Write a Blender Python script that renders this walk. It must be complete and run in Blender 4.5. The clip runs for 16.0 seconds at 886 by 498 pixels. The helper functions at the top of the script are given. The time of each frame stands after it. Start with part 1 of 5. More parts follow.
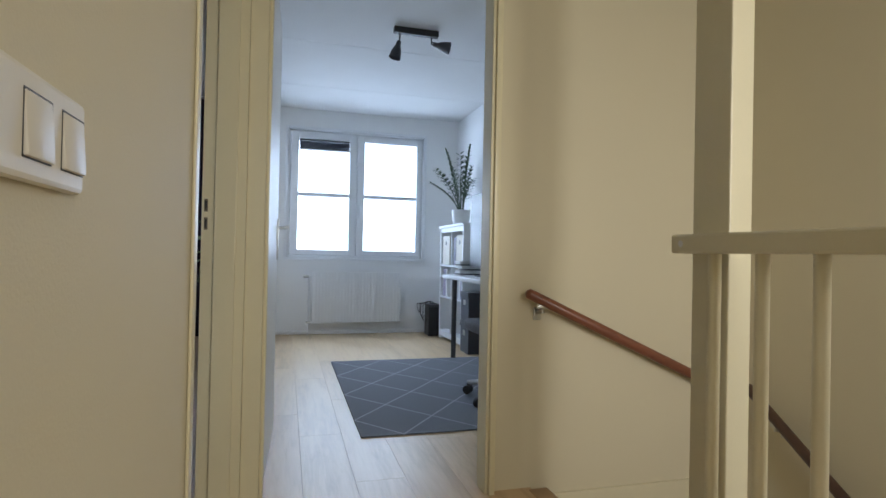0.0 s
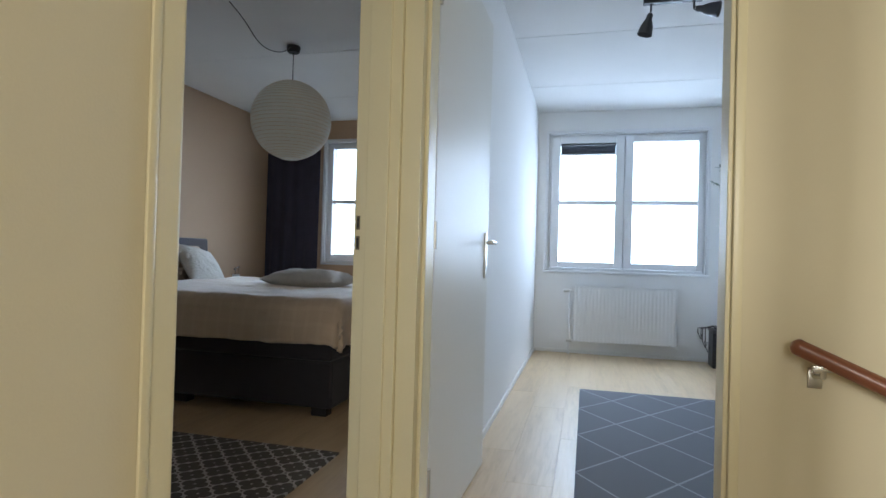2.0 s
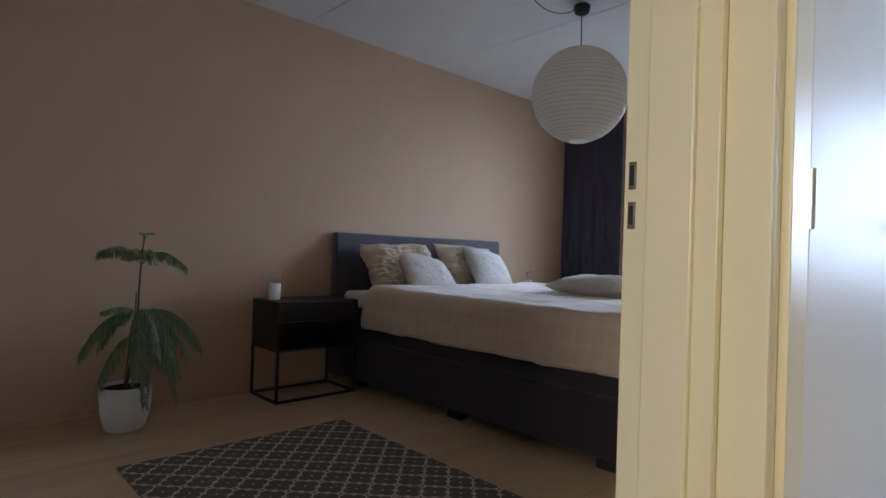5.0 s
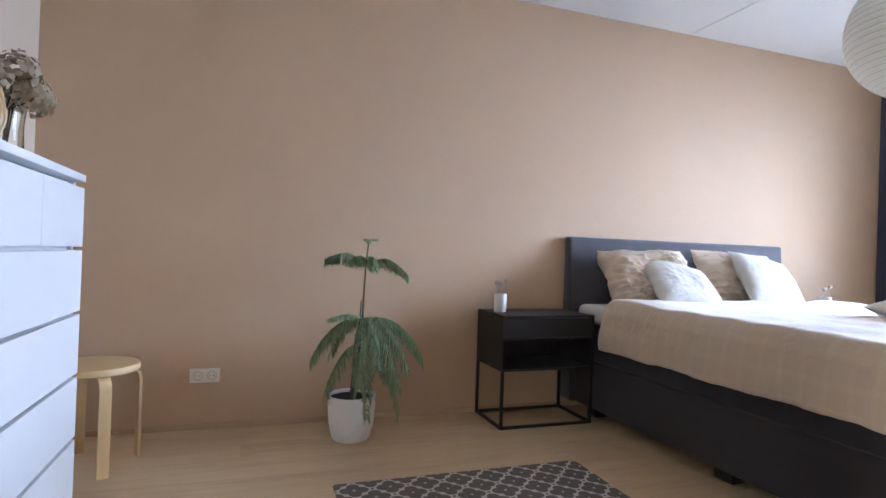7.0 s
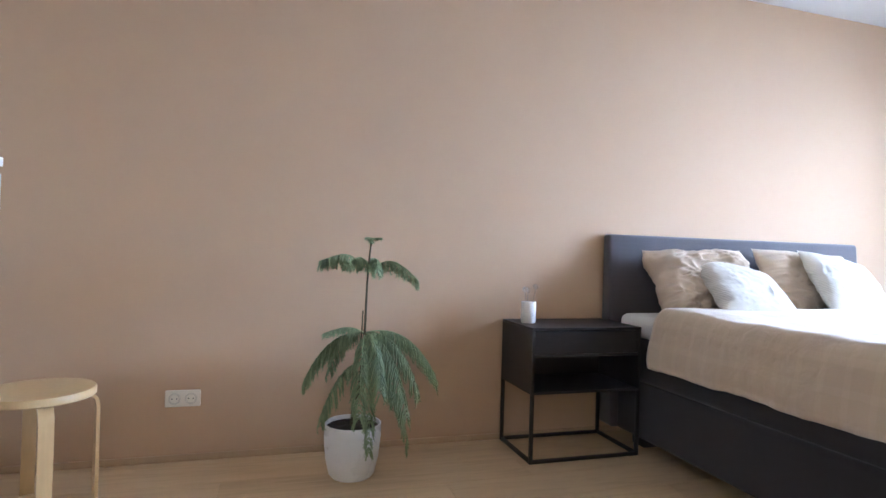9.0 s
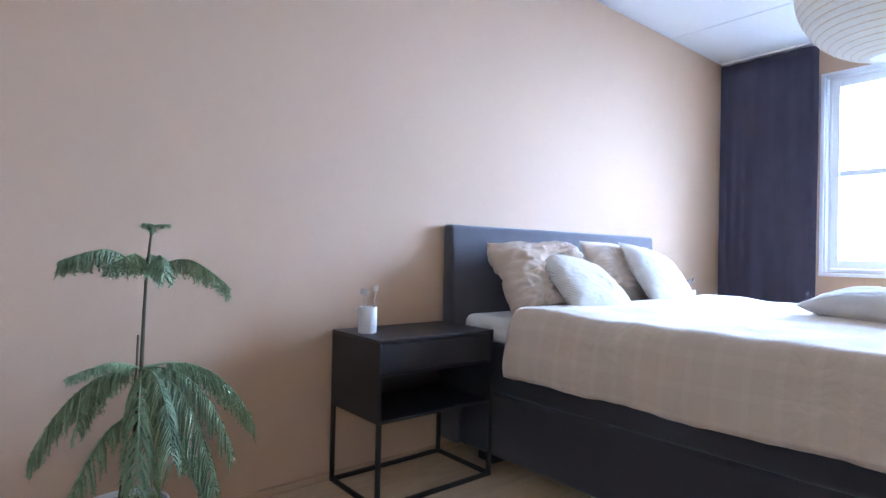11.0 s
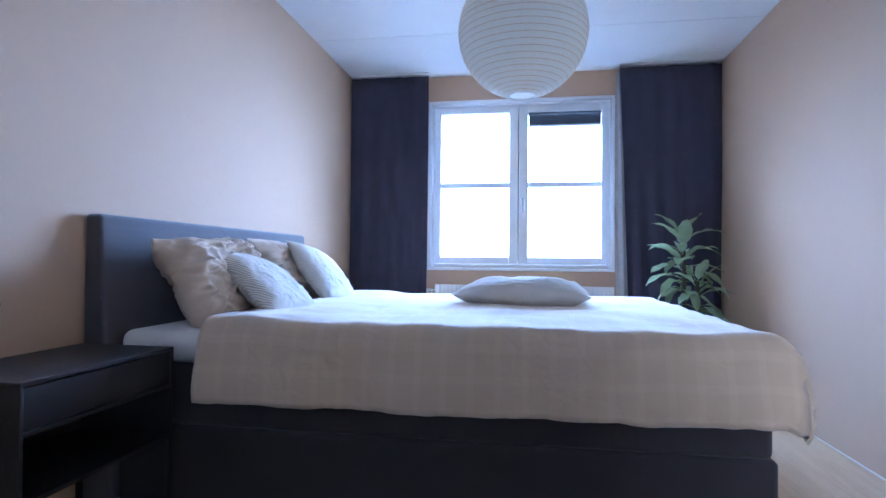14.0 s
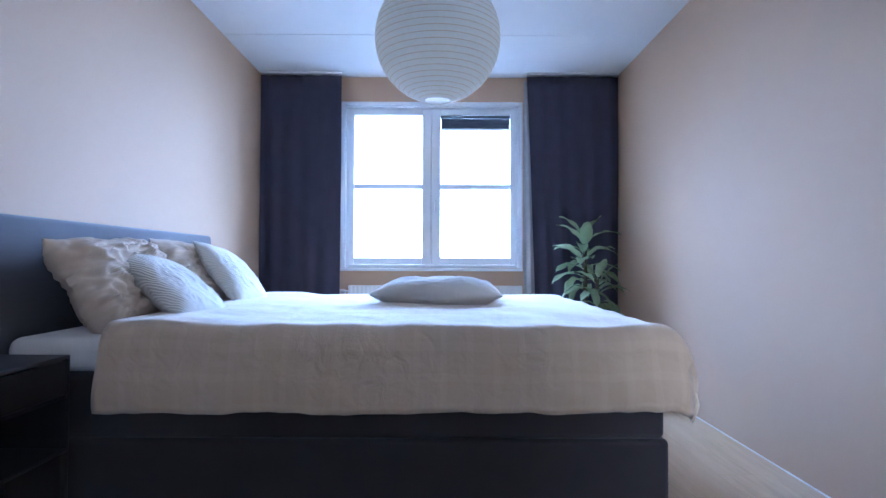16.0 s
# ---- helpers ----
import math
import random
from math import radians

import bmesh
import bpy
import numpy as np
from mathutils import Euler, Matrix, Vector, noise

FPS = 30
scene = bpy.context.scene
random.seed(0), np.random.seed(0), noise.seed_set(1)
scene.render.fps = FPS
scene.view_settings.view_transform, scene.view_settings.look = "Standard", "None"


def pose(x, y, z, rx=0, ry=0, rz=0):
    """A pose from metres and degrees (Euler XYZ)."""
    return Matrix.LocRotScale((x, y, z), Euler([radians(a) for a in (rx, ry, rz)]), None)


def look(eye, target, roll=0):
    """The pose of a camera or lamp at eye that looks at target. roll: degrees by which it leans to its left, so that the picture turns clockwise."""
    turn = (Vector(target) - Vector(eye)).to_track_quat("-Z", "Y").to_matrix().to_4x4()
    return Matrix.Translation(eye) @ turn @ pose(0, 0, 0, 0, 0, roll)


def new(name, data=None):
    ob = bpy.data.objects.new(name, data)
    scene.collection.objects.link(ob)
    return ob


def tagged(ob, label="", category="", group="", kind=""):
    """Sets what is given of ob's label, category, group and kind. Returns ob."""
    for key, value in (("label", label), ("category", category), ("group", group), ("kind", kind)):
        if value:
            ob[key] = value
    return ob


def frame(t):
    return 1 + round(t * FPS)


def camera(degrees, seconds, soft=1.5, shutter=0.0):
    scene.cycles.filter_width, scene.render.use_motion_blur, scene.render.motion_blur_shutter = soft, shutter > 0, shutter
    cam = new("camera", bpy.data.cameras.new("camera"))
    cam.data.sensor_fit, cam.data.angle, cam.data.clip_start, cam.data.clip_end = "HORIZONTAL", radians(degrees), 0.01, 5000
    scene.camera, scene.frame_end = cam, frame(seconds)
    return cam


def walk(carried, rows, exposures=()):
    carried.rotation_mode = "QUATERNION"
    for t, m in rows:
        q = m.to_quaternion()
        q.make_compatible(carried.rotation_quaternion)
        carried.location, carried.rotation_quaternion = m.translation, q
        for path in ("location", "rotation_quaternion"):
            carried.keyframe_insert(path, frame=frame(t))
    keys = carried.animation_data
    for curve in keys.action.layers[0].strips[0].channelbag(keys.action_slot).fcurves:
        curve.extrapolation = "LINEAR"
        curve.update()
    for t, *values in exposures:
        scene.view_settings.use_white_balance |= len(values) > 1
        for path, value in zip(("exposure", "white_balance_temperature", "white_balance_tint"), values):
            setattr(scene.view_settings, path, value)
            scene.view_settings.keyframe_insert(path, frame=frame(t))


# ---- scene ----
cam = camera(77.6, 16.0)
PATH = [
    (0, (3.326, -1.794, 0.93), (3.871, 0.13, 0.95), 1.2),
    (0.5, (3.425, -1.684, 0.961), (3.687, 0.299, 0.978), 1.2),
    (1, (3.529, -1.546, 0.972), (3.457, 0.452, 0.989), 1.4),
    (1.5, (3.604, -1.447, 0.972), (3.289, 0.528, 0.993), 1.5),
    (2, (3.732, -1.362, 0.986), (3.227, 0.573, 1.009), 1.6),
    (2.5, (3.754, -1.28, 0.999), (3.074, 0.6, 1.019), 1.5),
    (3, (3.758, -1.245, 1.001), (2.945, 0.582, 1.025), 1.7),
    (3.2, (3.764, -1.237, 0.997), (2.92, 0.576, 1.021), 1.7),
    (5.5, (3.338, -0.448, 0.94), (1.682, 0.674, 0.956), 2.0),
    (6, (3.216, -0.374, 0.933), (1.403, 0.471, 0.95), 2.0),
    (6.5, (3.148, -0.326, 0.927), (1.282, 0.395, 0.953), 1.8),
    (7, (3.089, -0.311, 0.947), (1.199, 0.342, 0.964), 2.0),
    (7.5, (3.061, -0.294, 0.937), (1.154, 0.307, 0.962), 1.8),
    (8, (2.99, -0.257, 0.938), (1.072, 0.309, 0.957), 1.8),
    (8.2, (2.938, -0.226, 0.938), (1.015, 0.325, 0.961), 1.7),
    (10.5, (2.158, -0.081, 0.955), (0.398, 0.869, 0.971), 1.5),
    (11, (2.055, -0.109, 0.942), (0.511, 1.161, 0.96), 1.2),
    (11.5, (1.97, -0.113, 0.931), (0.681, 1.416, 0.959), 1.2),
    (12, (1.92, -0.092, 0.914), (0.868, 1.609, 0.951), 0.9),
    (12.5, (1.83, -0.083, 0.917), (1.002, 1.737, 0.951), 0.9),
    (13, (1.73, -0.097, 0.919), (1.079, 1.794, 0.958), 0.7),
    (13.5, (1.63, -0.135, 0.923), (1.17, 1.812, 0.96), 0.5),
    (14, (1.584, -0.167, 0.929), (1.268, 1.808, 0.968), 0.5),
    (14.5, (1.559, -0.186, 0.929), (1.361, 1.804, 0.972), 0.4),
    (15, (1.551, -0.2, 0.93), (1.441, 1.797, 0.974), 0.3),
    (15.5, (1.552, -0.208, 0.928), (1.507, 1.791, 0.971), 0.3),
    (16, (1.558, -0.213, 0.926), (1.566, 1.786, 0.97), 0.2),
]
EXPOSURES = [
    (0.0, -1.38, 5980, 14), (1.0, -1.12, 6020, 13), (3.2, -1.02, 6050, 12), (5.5, -0.42, 5900, 22), (6.0, 0.28, 5700, 24), (6.5, 0.73, 5650, 24), (7.0, 1.06, 5750, 20),
    (8.2, 1.25, 5700, 19), (10.5, 1.41, 5320, 19), (12.0, 1.14, 4540, 22), (14.0, 0.68, 4530, 20), (16.0, 0.66, 4550, 19),
]
walk(cam, [(t, look(eye, target, roll)) for t, eye, target, roll in PATH], EXPOSURES)

# ---------- world and light ----------
H = 2.54            # ceiling height
XP, XH, XS = 3.09, 3.165, 3.205  # bedroom, landing and study faces of the partition
YF = 4.60           # inner face of the window wall
YS = 0.25           # landing face of the study wall
XE = 5.30           # east walls of study and stairwell

world = bpy.data.worlds.new("world")
scene.world = world
world.use_nodes = True
wt = world.node_tree
sky = wt.nodes.new("ShaderNodeTexSky")
sky.sky_type, sky.sun_disc = "NISHITA", False
sky.sun_elevation, sky.sun_rotation = radians(38), radians(180)
wt.links.new(sky.outputs[0], wt.nodes["Background"].inputs[0])
wt.nodes["Background"].inputs[1].default_value = 0.1


def lamp(name, kind, m, energy, colour, **settings):
    data = bpy.data.lights.new(name, kind)
    data.energy, data.color = energy, colour
    for key, value in settings.items():
        if key == "size":
            data.size = value
        elif key == "size_y":
            data.size_y = value
        elif key == "shape":
            data.shape = value
        elif key == "angle":
            data.angle = value
        elif key == "spread":
            data.spread = value
    ob = new(name, data)
    ob.matrix_world = m
    return ob


lamp("sun", "SUN", look((0, -20, 16), (0, 0, 0)), 3.0, (1.0, 0.95, 0.88), angle=radians(0.5))
DAY = (0.64, 0.81, 1.0)
# skylight at the two windows, coming down into the rooms
for name, x, out, energy, spread, wide, dip, turn, colour in (("daylight_bedroom", 1.72, 5.60, 292, 122, 3.6, 36, -8, DAY), ("daylight_study", 4.17, 5.22, 212, 176, 1.8, 20, 0, (0.64, 0.80, 1.0))):
    way = Vector((math.sin(radians(turn)) * math.cos(radians(dip)), -math.cos(radians(turn)) * math.cos(radians(dip)), -math.sin(radians(dip))))
    lamp(name, "AREA", look((x, out, 1.66), Vector((x, out, 1.66)) + way), energy, colour, shape="RECTANGLE", size=wide, size_y=1.72, spread=radians(spread))
# unseen fill lamps added for the landing: in a wall opening, on the ceiling
lamp("landing_fill_south", "AREA", look((4.44, -3.24, 1.45), (4.60, 0, 0.70)), 35, (1.0, 0.95, 0.81), shape="RECTANGLE", size=0.62, size_y=1.26, spread=radians(100))
lamp("landing_fill_top", "AREA", look((3.78, -2.0, 2.46), (3.78, -2.0, 0)), 7, (1.0, 0.84, 0.60), shape="DISK", size=0.36)


# ---------- materials ----------
def nodes(name):
    m = bpy.data.materials.new(name)
    m.use_nodes = True
    t = m.node_tree
    return m, t, t.nodes["Principled BSDF"]


def link(t, a, b):
    t.links.new(a, b)


def node(t, kind, **values):
    n = t.nodes.new(kind)
    for key, value in values.items():
        n.inputs[key].default_value = value
    return n


def ramp(t, fac, stops):
    r = t.nodes.new("ShaderNodeValToRGB")
    r.color_ramp.elements[0].position, r.color_ramp.elements[0].color = stops[0][0], (*stops[0][1], 1)
    r.color_ramp.elements[1].position, r.color_ramp.elements[1].color = stops[-1][0], (*stops[-1][1], 1)
    for p, c in stops[1:-1]:
        e = r.color_ramp.elements.new(p)
        e.color = (*c, 1)
    link(t, fac, r.inputs[0])
    return r.outputs[0]


def math_node(t, op, a, b=None):
    n = t.nodes.new("ShaderNodeMath")
    n.operation = op
    for i, v in enumerate((a, b)):
        if v is None:
            continue
        if isinstance(v, (int, float)):
            n.inputs[i].default_value = v
        else:
            link(t, v, n.inputs[i])
    return n.outputs[0]


def bump(t, bsdf, height, strength=0.2, distance=0.002):
    b = node(t, "ShaderNodeBump", Strength=strength, Distance=distance)
    link(t, height, b.inputs["Height"])
    link(t, b.outputs[0], bsdf.inputs["Normal"])


def tone(c, k):
    return tuple(min(1, v * k) for v in c)


def plain(name, colour, rough=0.5, metal=0.0, coarse=3.0, fine=120.0, spread=0.06, relief=0.1, distance=0.001, stretch=(1, 1, 1), sheen=0.0):
    """Colour with slow and fine variation, and a fine relief."""
    m, t, b = nodes(name)
    co = t.nodes.new("ShaderNodeTexCoord").outputs["Object"]
    mp = node(t, "ShaderNodeMapping", Scale=stretch)
    link(t, co, mp.inputs[0])
    a = node(t, "ShaderNodeTexNoise", Scale=coarse, Detail=4.0)
    f = node(t, "ShaderNodeTexNoise", Scale=fine, Detail=3.0)
    link(t, mp.outputs[0], a.inputs["Vector"])
    link(t, mp.outputs[0], f.inputs["Vector"])
    mix = math_node(t, "ADD", math_node(t, "MULTIPLY", a.outputs[0], 0.65), math_node(t, "MULTIPLY", f.outputs[0], 0.35))
    col = ramp(t, mix, [(0.3, tone(colour, 1 - spread)), (0.7, tone(colour, 1 + spread))])
    link(t, col, b.inputs["Base Color"])
    r = math_node(t, "ADD", math_node(t, "MULTIPLY", a.outputs[0], 0.12), rough - 0.06)
    link(t, r, b.inputs["Roughness"])
    b.inputs["Metallic"].default_value = metal
    b.inputs["Sheen Weight"].default_value = sheen
    if relief:
        bump(t, b, f.outputs[0], relief, distance)
    return m


def woven(name, colour, pitch=900.0, spread=0.12, rough=0.9, relief=0.35, sheen=0.15):
    """Cloth: fine crossing threads over a slow mottling."""
    m, t, b = nodes(name)
    co = t.nodes.new("ShaderNodeTexCoord").outputs["Object"]
    waves = []
    for axis in ("X", "Y", "Z"):
        w = node(t, "ShaderNodeTexWave", Scale=pitch / 7, Distortion=1.5, Detail=2.0)
        w.bands_direction = axis
        link(t, co, w.inputs["Vector"])
        waves.append(w.outputs[1])
    weave = math_node(t, "MULTIPLY", math_node(t, "ADD", math_node(t, "ADD", waves[0], waves[1]), waves[2]), 0.333)
    n = node(t, "ShaderNodeTexNoise", Scale=9.0, Detail=6.0)
    link(t, co, n.inputs["Vector"])
    mix = math_node(t, "ADD", math_node(t, "MULTIPLY", weave, 0.5), math_node(t, "MULTIPLY", n.outputs[0], 0.5))
    link(t, ramp(t, mix, [(0.3, tone(colour, 1 - spread)), (0.7, tone(colour, 1 + spread))]), b.inputs["Base Color"])
    b.inputs["Roughness"].default_value = rough
    b.inputs["Sheen Weight"].default_value = sheen
    bump(t, b, weave, relief, 0.001)
    return m


def oak():
    """Pale oak laminate, each board a little different."""
    m, t, b = nodes("pale_oak_laminate")
    co = t.nodes.new("ShaderNodeTexCoord").outputs["Object"]
    rnd = t.nodes.new("ShaderNodeObjectInfo").outputs["Random"]
    off = node(t, "ShaderNodeCombineXYZ")
    link(t, math_node(t, "MULTIPLY", rnd, 37.0), off.inputs[0])
    link(t, math_node(t, "MULTIPLY", rnd, 91.0), off.inputs[1])
    add = t.nodes.new("ShaderNodeVectorMath")
    link(t, co, add.inputs[0])
    link(t, off.outputs[0], add.inputs[1])
    mp = node(t, "ShaderNodeMapping", Scale=(1, 0.09, 1))
    link(t, add.outputs[0], mp.inputs[0])
    g = node(t, "ShaderNodeTexNoise", Scale=42.0, Detail=7.0, Roughness=0.6, Distortion=0.6)
    c = node(t, "ShaderNodeTexNoise", Scale=7.0, Detail=3.0, Distortion=1.2)
    link(t, mp.outputs[0], g.inputs["Vector"])
    link(t, mp.outputs[0], c.inputs["Vector"])
    mix = math_node(t, "ADD", math_node(t, "MULTIPLY", g.outputs[0], 0.55), math_node(t, "MULTIPLY", c.outputs[0], 0.45))
    mix = math_node(t, "ADD", mix, math_node(t, "MULTIPLY", math_node(t, "SUBTRACT", rnd, 0.5), 0.10))
    link(t, ramp(t, mix, [(0.28, (0.50, 0.345, 0.188)), (0.5, (0.65, 0.475, 0.282)), (0.75, (0.73, 0.56, 0.355))]), b.inputs["Base Color"])
    link(t, math_node(t, "ADD", math_node(t, "MULTIPLY", g.outputs[0], 0.2), 0.26), b.inputs["Roughness"])
    bump(t, b, g.outputs[0], 0.12, 0.0006)
    return m


def trellis():
    """Dark rug with a pale trellis of four-lobed rings."""
    m, t, b = nodes("trellis_rug_pile")
    co = t.nodes.new("ShaderNodeTexCoord").outputs["Object"]
    sp = t.nodes.new("ShaderNodeSeparateXYZ")
    link(t, co, sp.inputs[0])
    period, lobe, radius, half = 0.146, 0.215, 0.212, 0.032
    near = None
    for shift in (0.0, 0.5):
        fold = [math_node(t, "ABSOLUTE", math_node(t, "SUBTRACT", math_node(t, "FRACT", math_node(t, "ADD", math_node(t, "MULTIPLY", sp.outputs[k], 1 / period), shift)), 0.5)) for k in (0, 1)]
        for p, q in ((fold[0], fold[1]), (fold[1], fold[0])):
            a = math_node(t, "SUBTRACT", p, lobe)
            d = math_node(t, "SQRT", math_node(t, "ADD", math_node(t, "MULTIPLY", a, a), math_node(t, "MULTIPLY", q, q)))
            near = d if near is None else math_node(t, "MINIMUM", near, d)
    line = math_node(t, "LESS_THAN", math_node(t, "ABSOLUTE", math_node(t, "SUBTRACT", near, radius)), half)
    n = node(t, "ShaderNodeTexNoise", Scale=400.0, Detail=3.0)
    link(t, co, n.inputs["Vector"])
    dark = ramp(t, n.outputs[0], [(0.3, (0.11, 0.098, 0.09)), (0.7, (0.19, 0.17, 0.155))])
    pale = ramp(t, n.outputs[0], [(0.3, (0.54, 0.515, 0.48)), (0.7, (0.74, 0.71, 0.67))])
    mx = t.nodes.new("ShaderNodeMix")
    mx.data_type = "RGBA"
    link(t, line, mx.inputs[0])
    link(t, dark, mx.inputs[6])
    link(t, pale, mx.inputs[7])
    link(t, mx.outputs[2], b.inputs["Base Color"])
    b.inputs["Roughness"].default_value = 0.95
    bump(t, b, n.outputs[0], 0.6, 0.003)
    return m


def diamonds():
    """Grey flat-woven rug with thin pale diamond lines."""
    m, t, b = nodes("diamond_rug_pile")
    co = t.nodes.new("ShaderNodeTexCoord").outputs["Object"]
    sp = t.nodes.new("ShaderNodeSeparateXYZ")
    link(t, co, sp.inputs[0])
    u = math_node(t, "MULTIPLY", sp.outputs[0], 1 / 0.44)
    v = math_node(t, "MULTIPLY", sp.outputs[1], 1 / 0.56)
    n = node(t, "ShaderNodeTexNoise", Scale=260.0, Detail=4.0)
    link(t, co, n.inputs["Vector"])
    lines = []
    for w in (math_node(t, "ADD", u, v), math_node(t, "SUBTRACT", u, v)):
        f = math_node(t, "ABSOLUTE", math_node(t, "SUBTRACT", math_node(t, "FRACT", w), 0.5))
        lines.append(math_node(t, "LESS_THAN", f, 0.016))
    line = math_node(t, "MAXIMUM", lines[0], lines[1])
    dark = ramp(t, n.outputs[0], [(0.3, (0.115, 0.12, 0.135)), (0.7, (0.19, 0.195, 0.215))])
    pale = ramp(t, n.outputs[0], [(0.3, (0.25, 0.26, 0.28)), (0.7, (0.38, 0.39, 0.41))])
    mx = t.nodes.new("ShaderNodeMix")
    mx.data_type = "RGBA"
    link(t, line, mx.inputs[0])
    link(t, dark, mx.inputs[6])
    link(t, pale, mx.inputs[7])
    link(t, mx.outputs[2], b.inputs["Base Color"])
    b.inputs["Roughness"].default_value = 0.95
    bump(t, b, n.outputs[0], 0.5, 0.003)
    return m


def linen_check():
    """Sand linen with faint pale checks, along the cloth's own length and width."""
    m, t, b = nodes("sand_linen_check")
    uv = t.nodes.new("ShaderNodeUVMap").outputs[0]
    co = t.nodes.new("ShaderNodeTexCoord").outputs["Object"]
    sp = t.nodes.new("ShaderNodeSeparateXYZ")
    link(t, uv, sp.inputs[0])
    wob = node(t, "ShaderNodeTexNoise", Scale=60.0, Detail=2.0)
    link(t, co, wob.inputs["Vector"])
    lines = []
    for k in (0, 1):
        f = math_node(t, "FRACT", math_node(t, "ADD", math_node(t, "MULTIPLY", sp.outputs[k], 1 / 0.085), math_node(t, "MULTIPLY", wob.outputs[0], 0.10)))
        a = math_node(t, "ABSOLUTE", math_node(t, "SUBTRACT", f, 0.5))
        lines.append(math_node(t, "MULTIPLY", math_node(t, "LESS_THAN", a, 0.13), 0.09))
    thread = node(t, "ShaderNodeTexNoise", Scale=700.0, Detail=2.0)
    link(t, uv, thread.inputs["Vector"])
    slow = node(t, "ShaderNodeTexNoise", Scale=5.0, Detail=4.0)
    link(t, uv, slow.inputs["Vector"])
    mix = math_node(t, "ADD", math_node(t, "ADD", lines[0], lines[1]), math_node(t, "MULTIPLY", thread.outputs[0], 0.35))
    mix = math_node(t, "ADD", mix, math_node(t, "MULTIPLY", slow.outputs[0], 0.25))
    link(t, ramp(t, mix, [(0.15, (0.555, 0.425, 0.295)), (0.75, (0.71, 0.58, 0.435))]), b.inputs["Base Color"])
    b.inputs["Roughness"].default_value = 0.92
    b.inputs["Sheen Weight"].default_value = 0.5
    crease = node(t, "ShaderNodeTexNoise", Scale=16.0, Detail=5.0, Distortion=0.8)
    link(t, uv, crease.inputs["Vector"])
    bump(t, b, math_node(t, "ADD", crease.outputs[0], math_node(t, "MULTIPLY", thread.outputs[0], 0.08)), 0.35, 0.02)
    return m


def ribbed_cloth():
    """Off-white quilted cushion cloth with curved ribs."""
    m, t, b = nodes("off_white_ribbed_cloth")
    co = t.nodes.new("ShaderNodeTexCoord").outputs["Object"]
    w = node(t, "ShaderNodeTexWave", Scale=32.0, Distortion=5.0, Detail=1.0)
    w.inputs["Detail Scale"].default_value = 0.6
    w.bands_direction = "DIAGONAL"
    link(t, co, w.inputs["Vector"])
    n = node(t, "ShaderNodeTexNoise", Scale=300.0, Detail=3.0)
    link(t, co, n.inputs["Vector"])
    link(t, ramp(t, math_node(t, "ADD", math_node(t, "MULTIPLY", w.outputs[1], 0.5), math_node(t, "MULTIPLY", n.outputs[0], 0.5)), [(0.2, (0.62, 0.58, 0.51)), (0.8, (0.70, 0.665, 0.60))]), b.inputs["Base Color"])
    b.inputs["Roughness"].default_value = 0.9
    bump(t, b, w.outputs[1], 0.42, 0.004)
    return m


def paper():
    """Rice paper of a lantern: lets light through."""
    m, t, b = nodes("rice_paper")
    co = t.nodes.new("ShaderNodeTexCoord").outputs["Object"]
    n = node(t, "ShaderNodeTexNoise", Scale=70.0, Detail=6.0)
    link(t, co, n.inputs["Vector"])
    link(t, ramp(t, n.outputs[0], [(0.3, (0.78, 0.76, 0.70)), (0.7, (0.86, 0.84, 0.79))]), b.inputs["Base Color"])
    b.inputs["Roughness"].default_value = 0.8
    tr = node(t, "ShaderNodeBsdfTranslucent", Color=(0.85, 0.83, 0.76, 1))
    mx = t.nodes.new("ShaderNodeMixShader")
    mx.inputs[0].default_value = 0.40
    link(t, b.outputs[0], mx.inputs[1])
    link(t, tr.outputs[0], mx.inputs[2])
    link(t, mx.outputs[0], t.nodes["Material Output"].inputs[0])
    bump(t, b, n.outputs[0], 0.15, 0.001)
    return m


def leaf_stuff(name, dark, light, rough):
    m, t, b = nodes(name)
    g = t.nodes.new("ShaderNodeNewGeometry")
    co = t.nodes.new("ShaderNodeTexCoord").outputs["Object"]
    n = node(t, "ShaderNodeTexNoise", Scale=30.0, Detail=4.0)
    link(t, co, n.inputs["Vector"])
    mix = math_node(t, "ADD", math_node(t, "MULTIPLY", g.outputs["Random Per Island"], 0.6), math_node(t, "MULTIPLY", n.outputs[0], 0.4))
    link(t, ramp(t, mix, [(0.2, dark), (0.8, light)]), b.inputs["Base Color"])
    b.inputs["Roughness"].default_value = rough
    tr = node(t, "ShaderNodeBsdfTranslucent", Color=(*light, 1))
    mx = t.nodes.new("ShaderNodeMixShader")
    mx.inputs[0].default_value = 0.28
    link(t, b.outputs[0], mx.inputs[1])
    link(t, tr.outputs[0], mx.inputs[2])
    link(t, mx.outputs[0], t.nodes["Material Output"].inputs[0])
    return m


def glass(name, rough=0.0, clear=1.0):
    m, t, b = nodes(name)
    b.inputs["Base Color"].default_value = (0.97, 0.99, 0.98, 1)
    b.inputs["Transmission Weight"].default_value = clear
    b.inputs["Roughness"].default_value = rough
    b.inputs["IOR"].default_value = 1.45
    return m


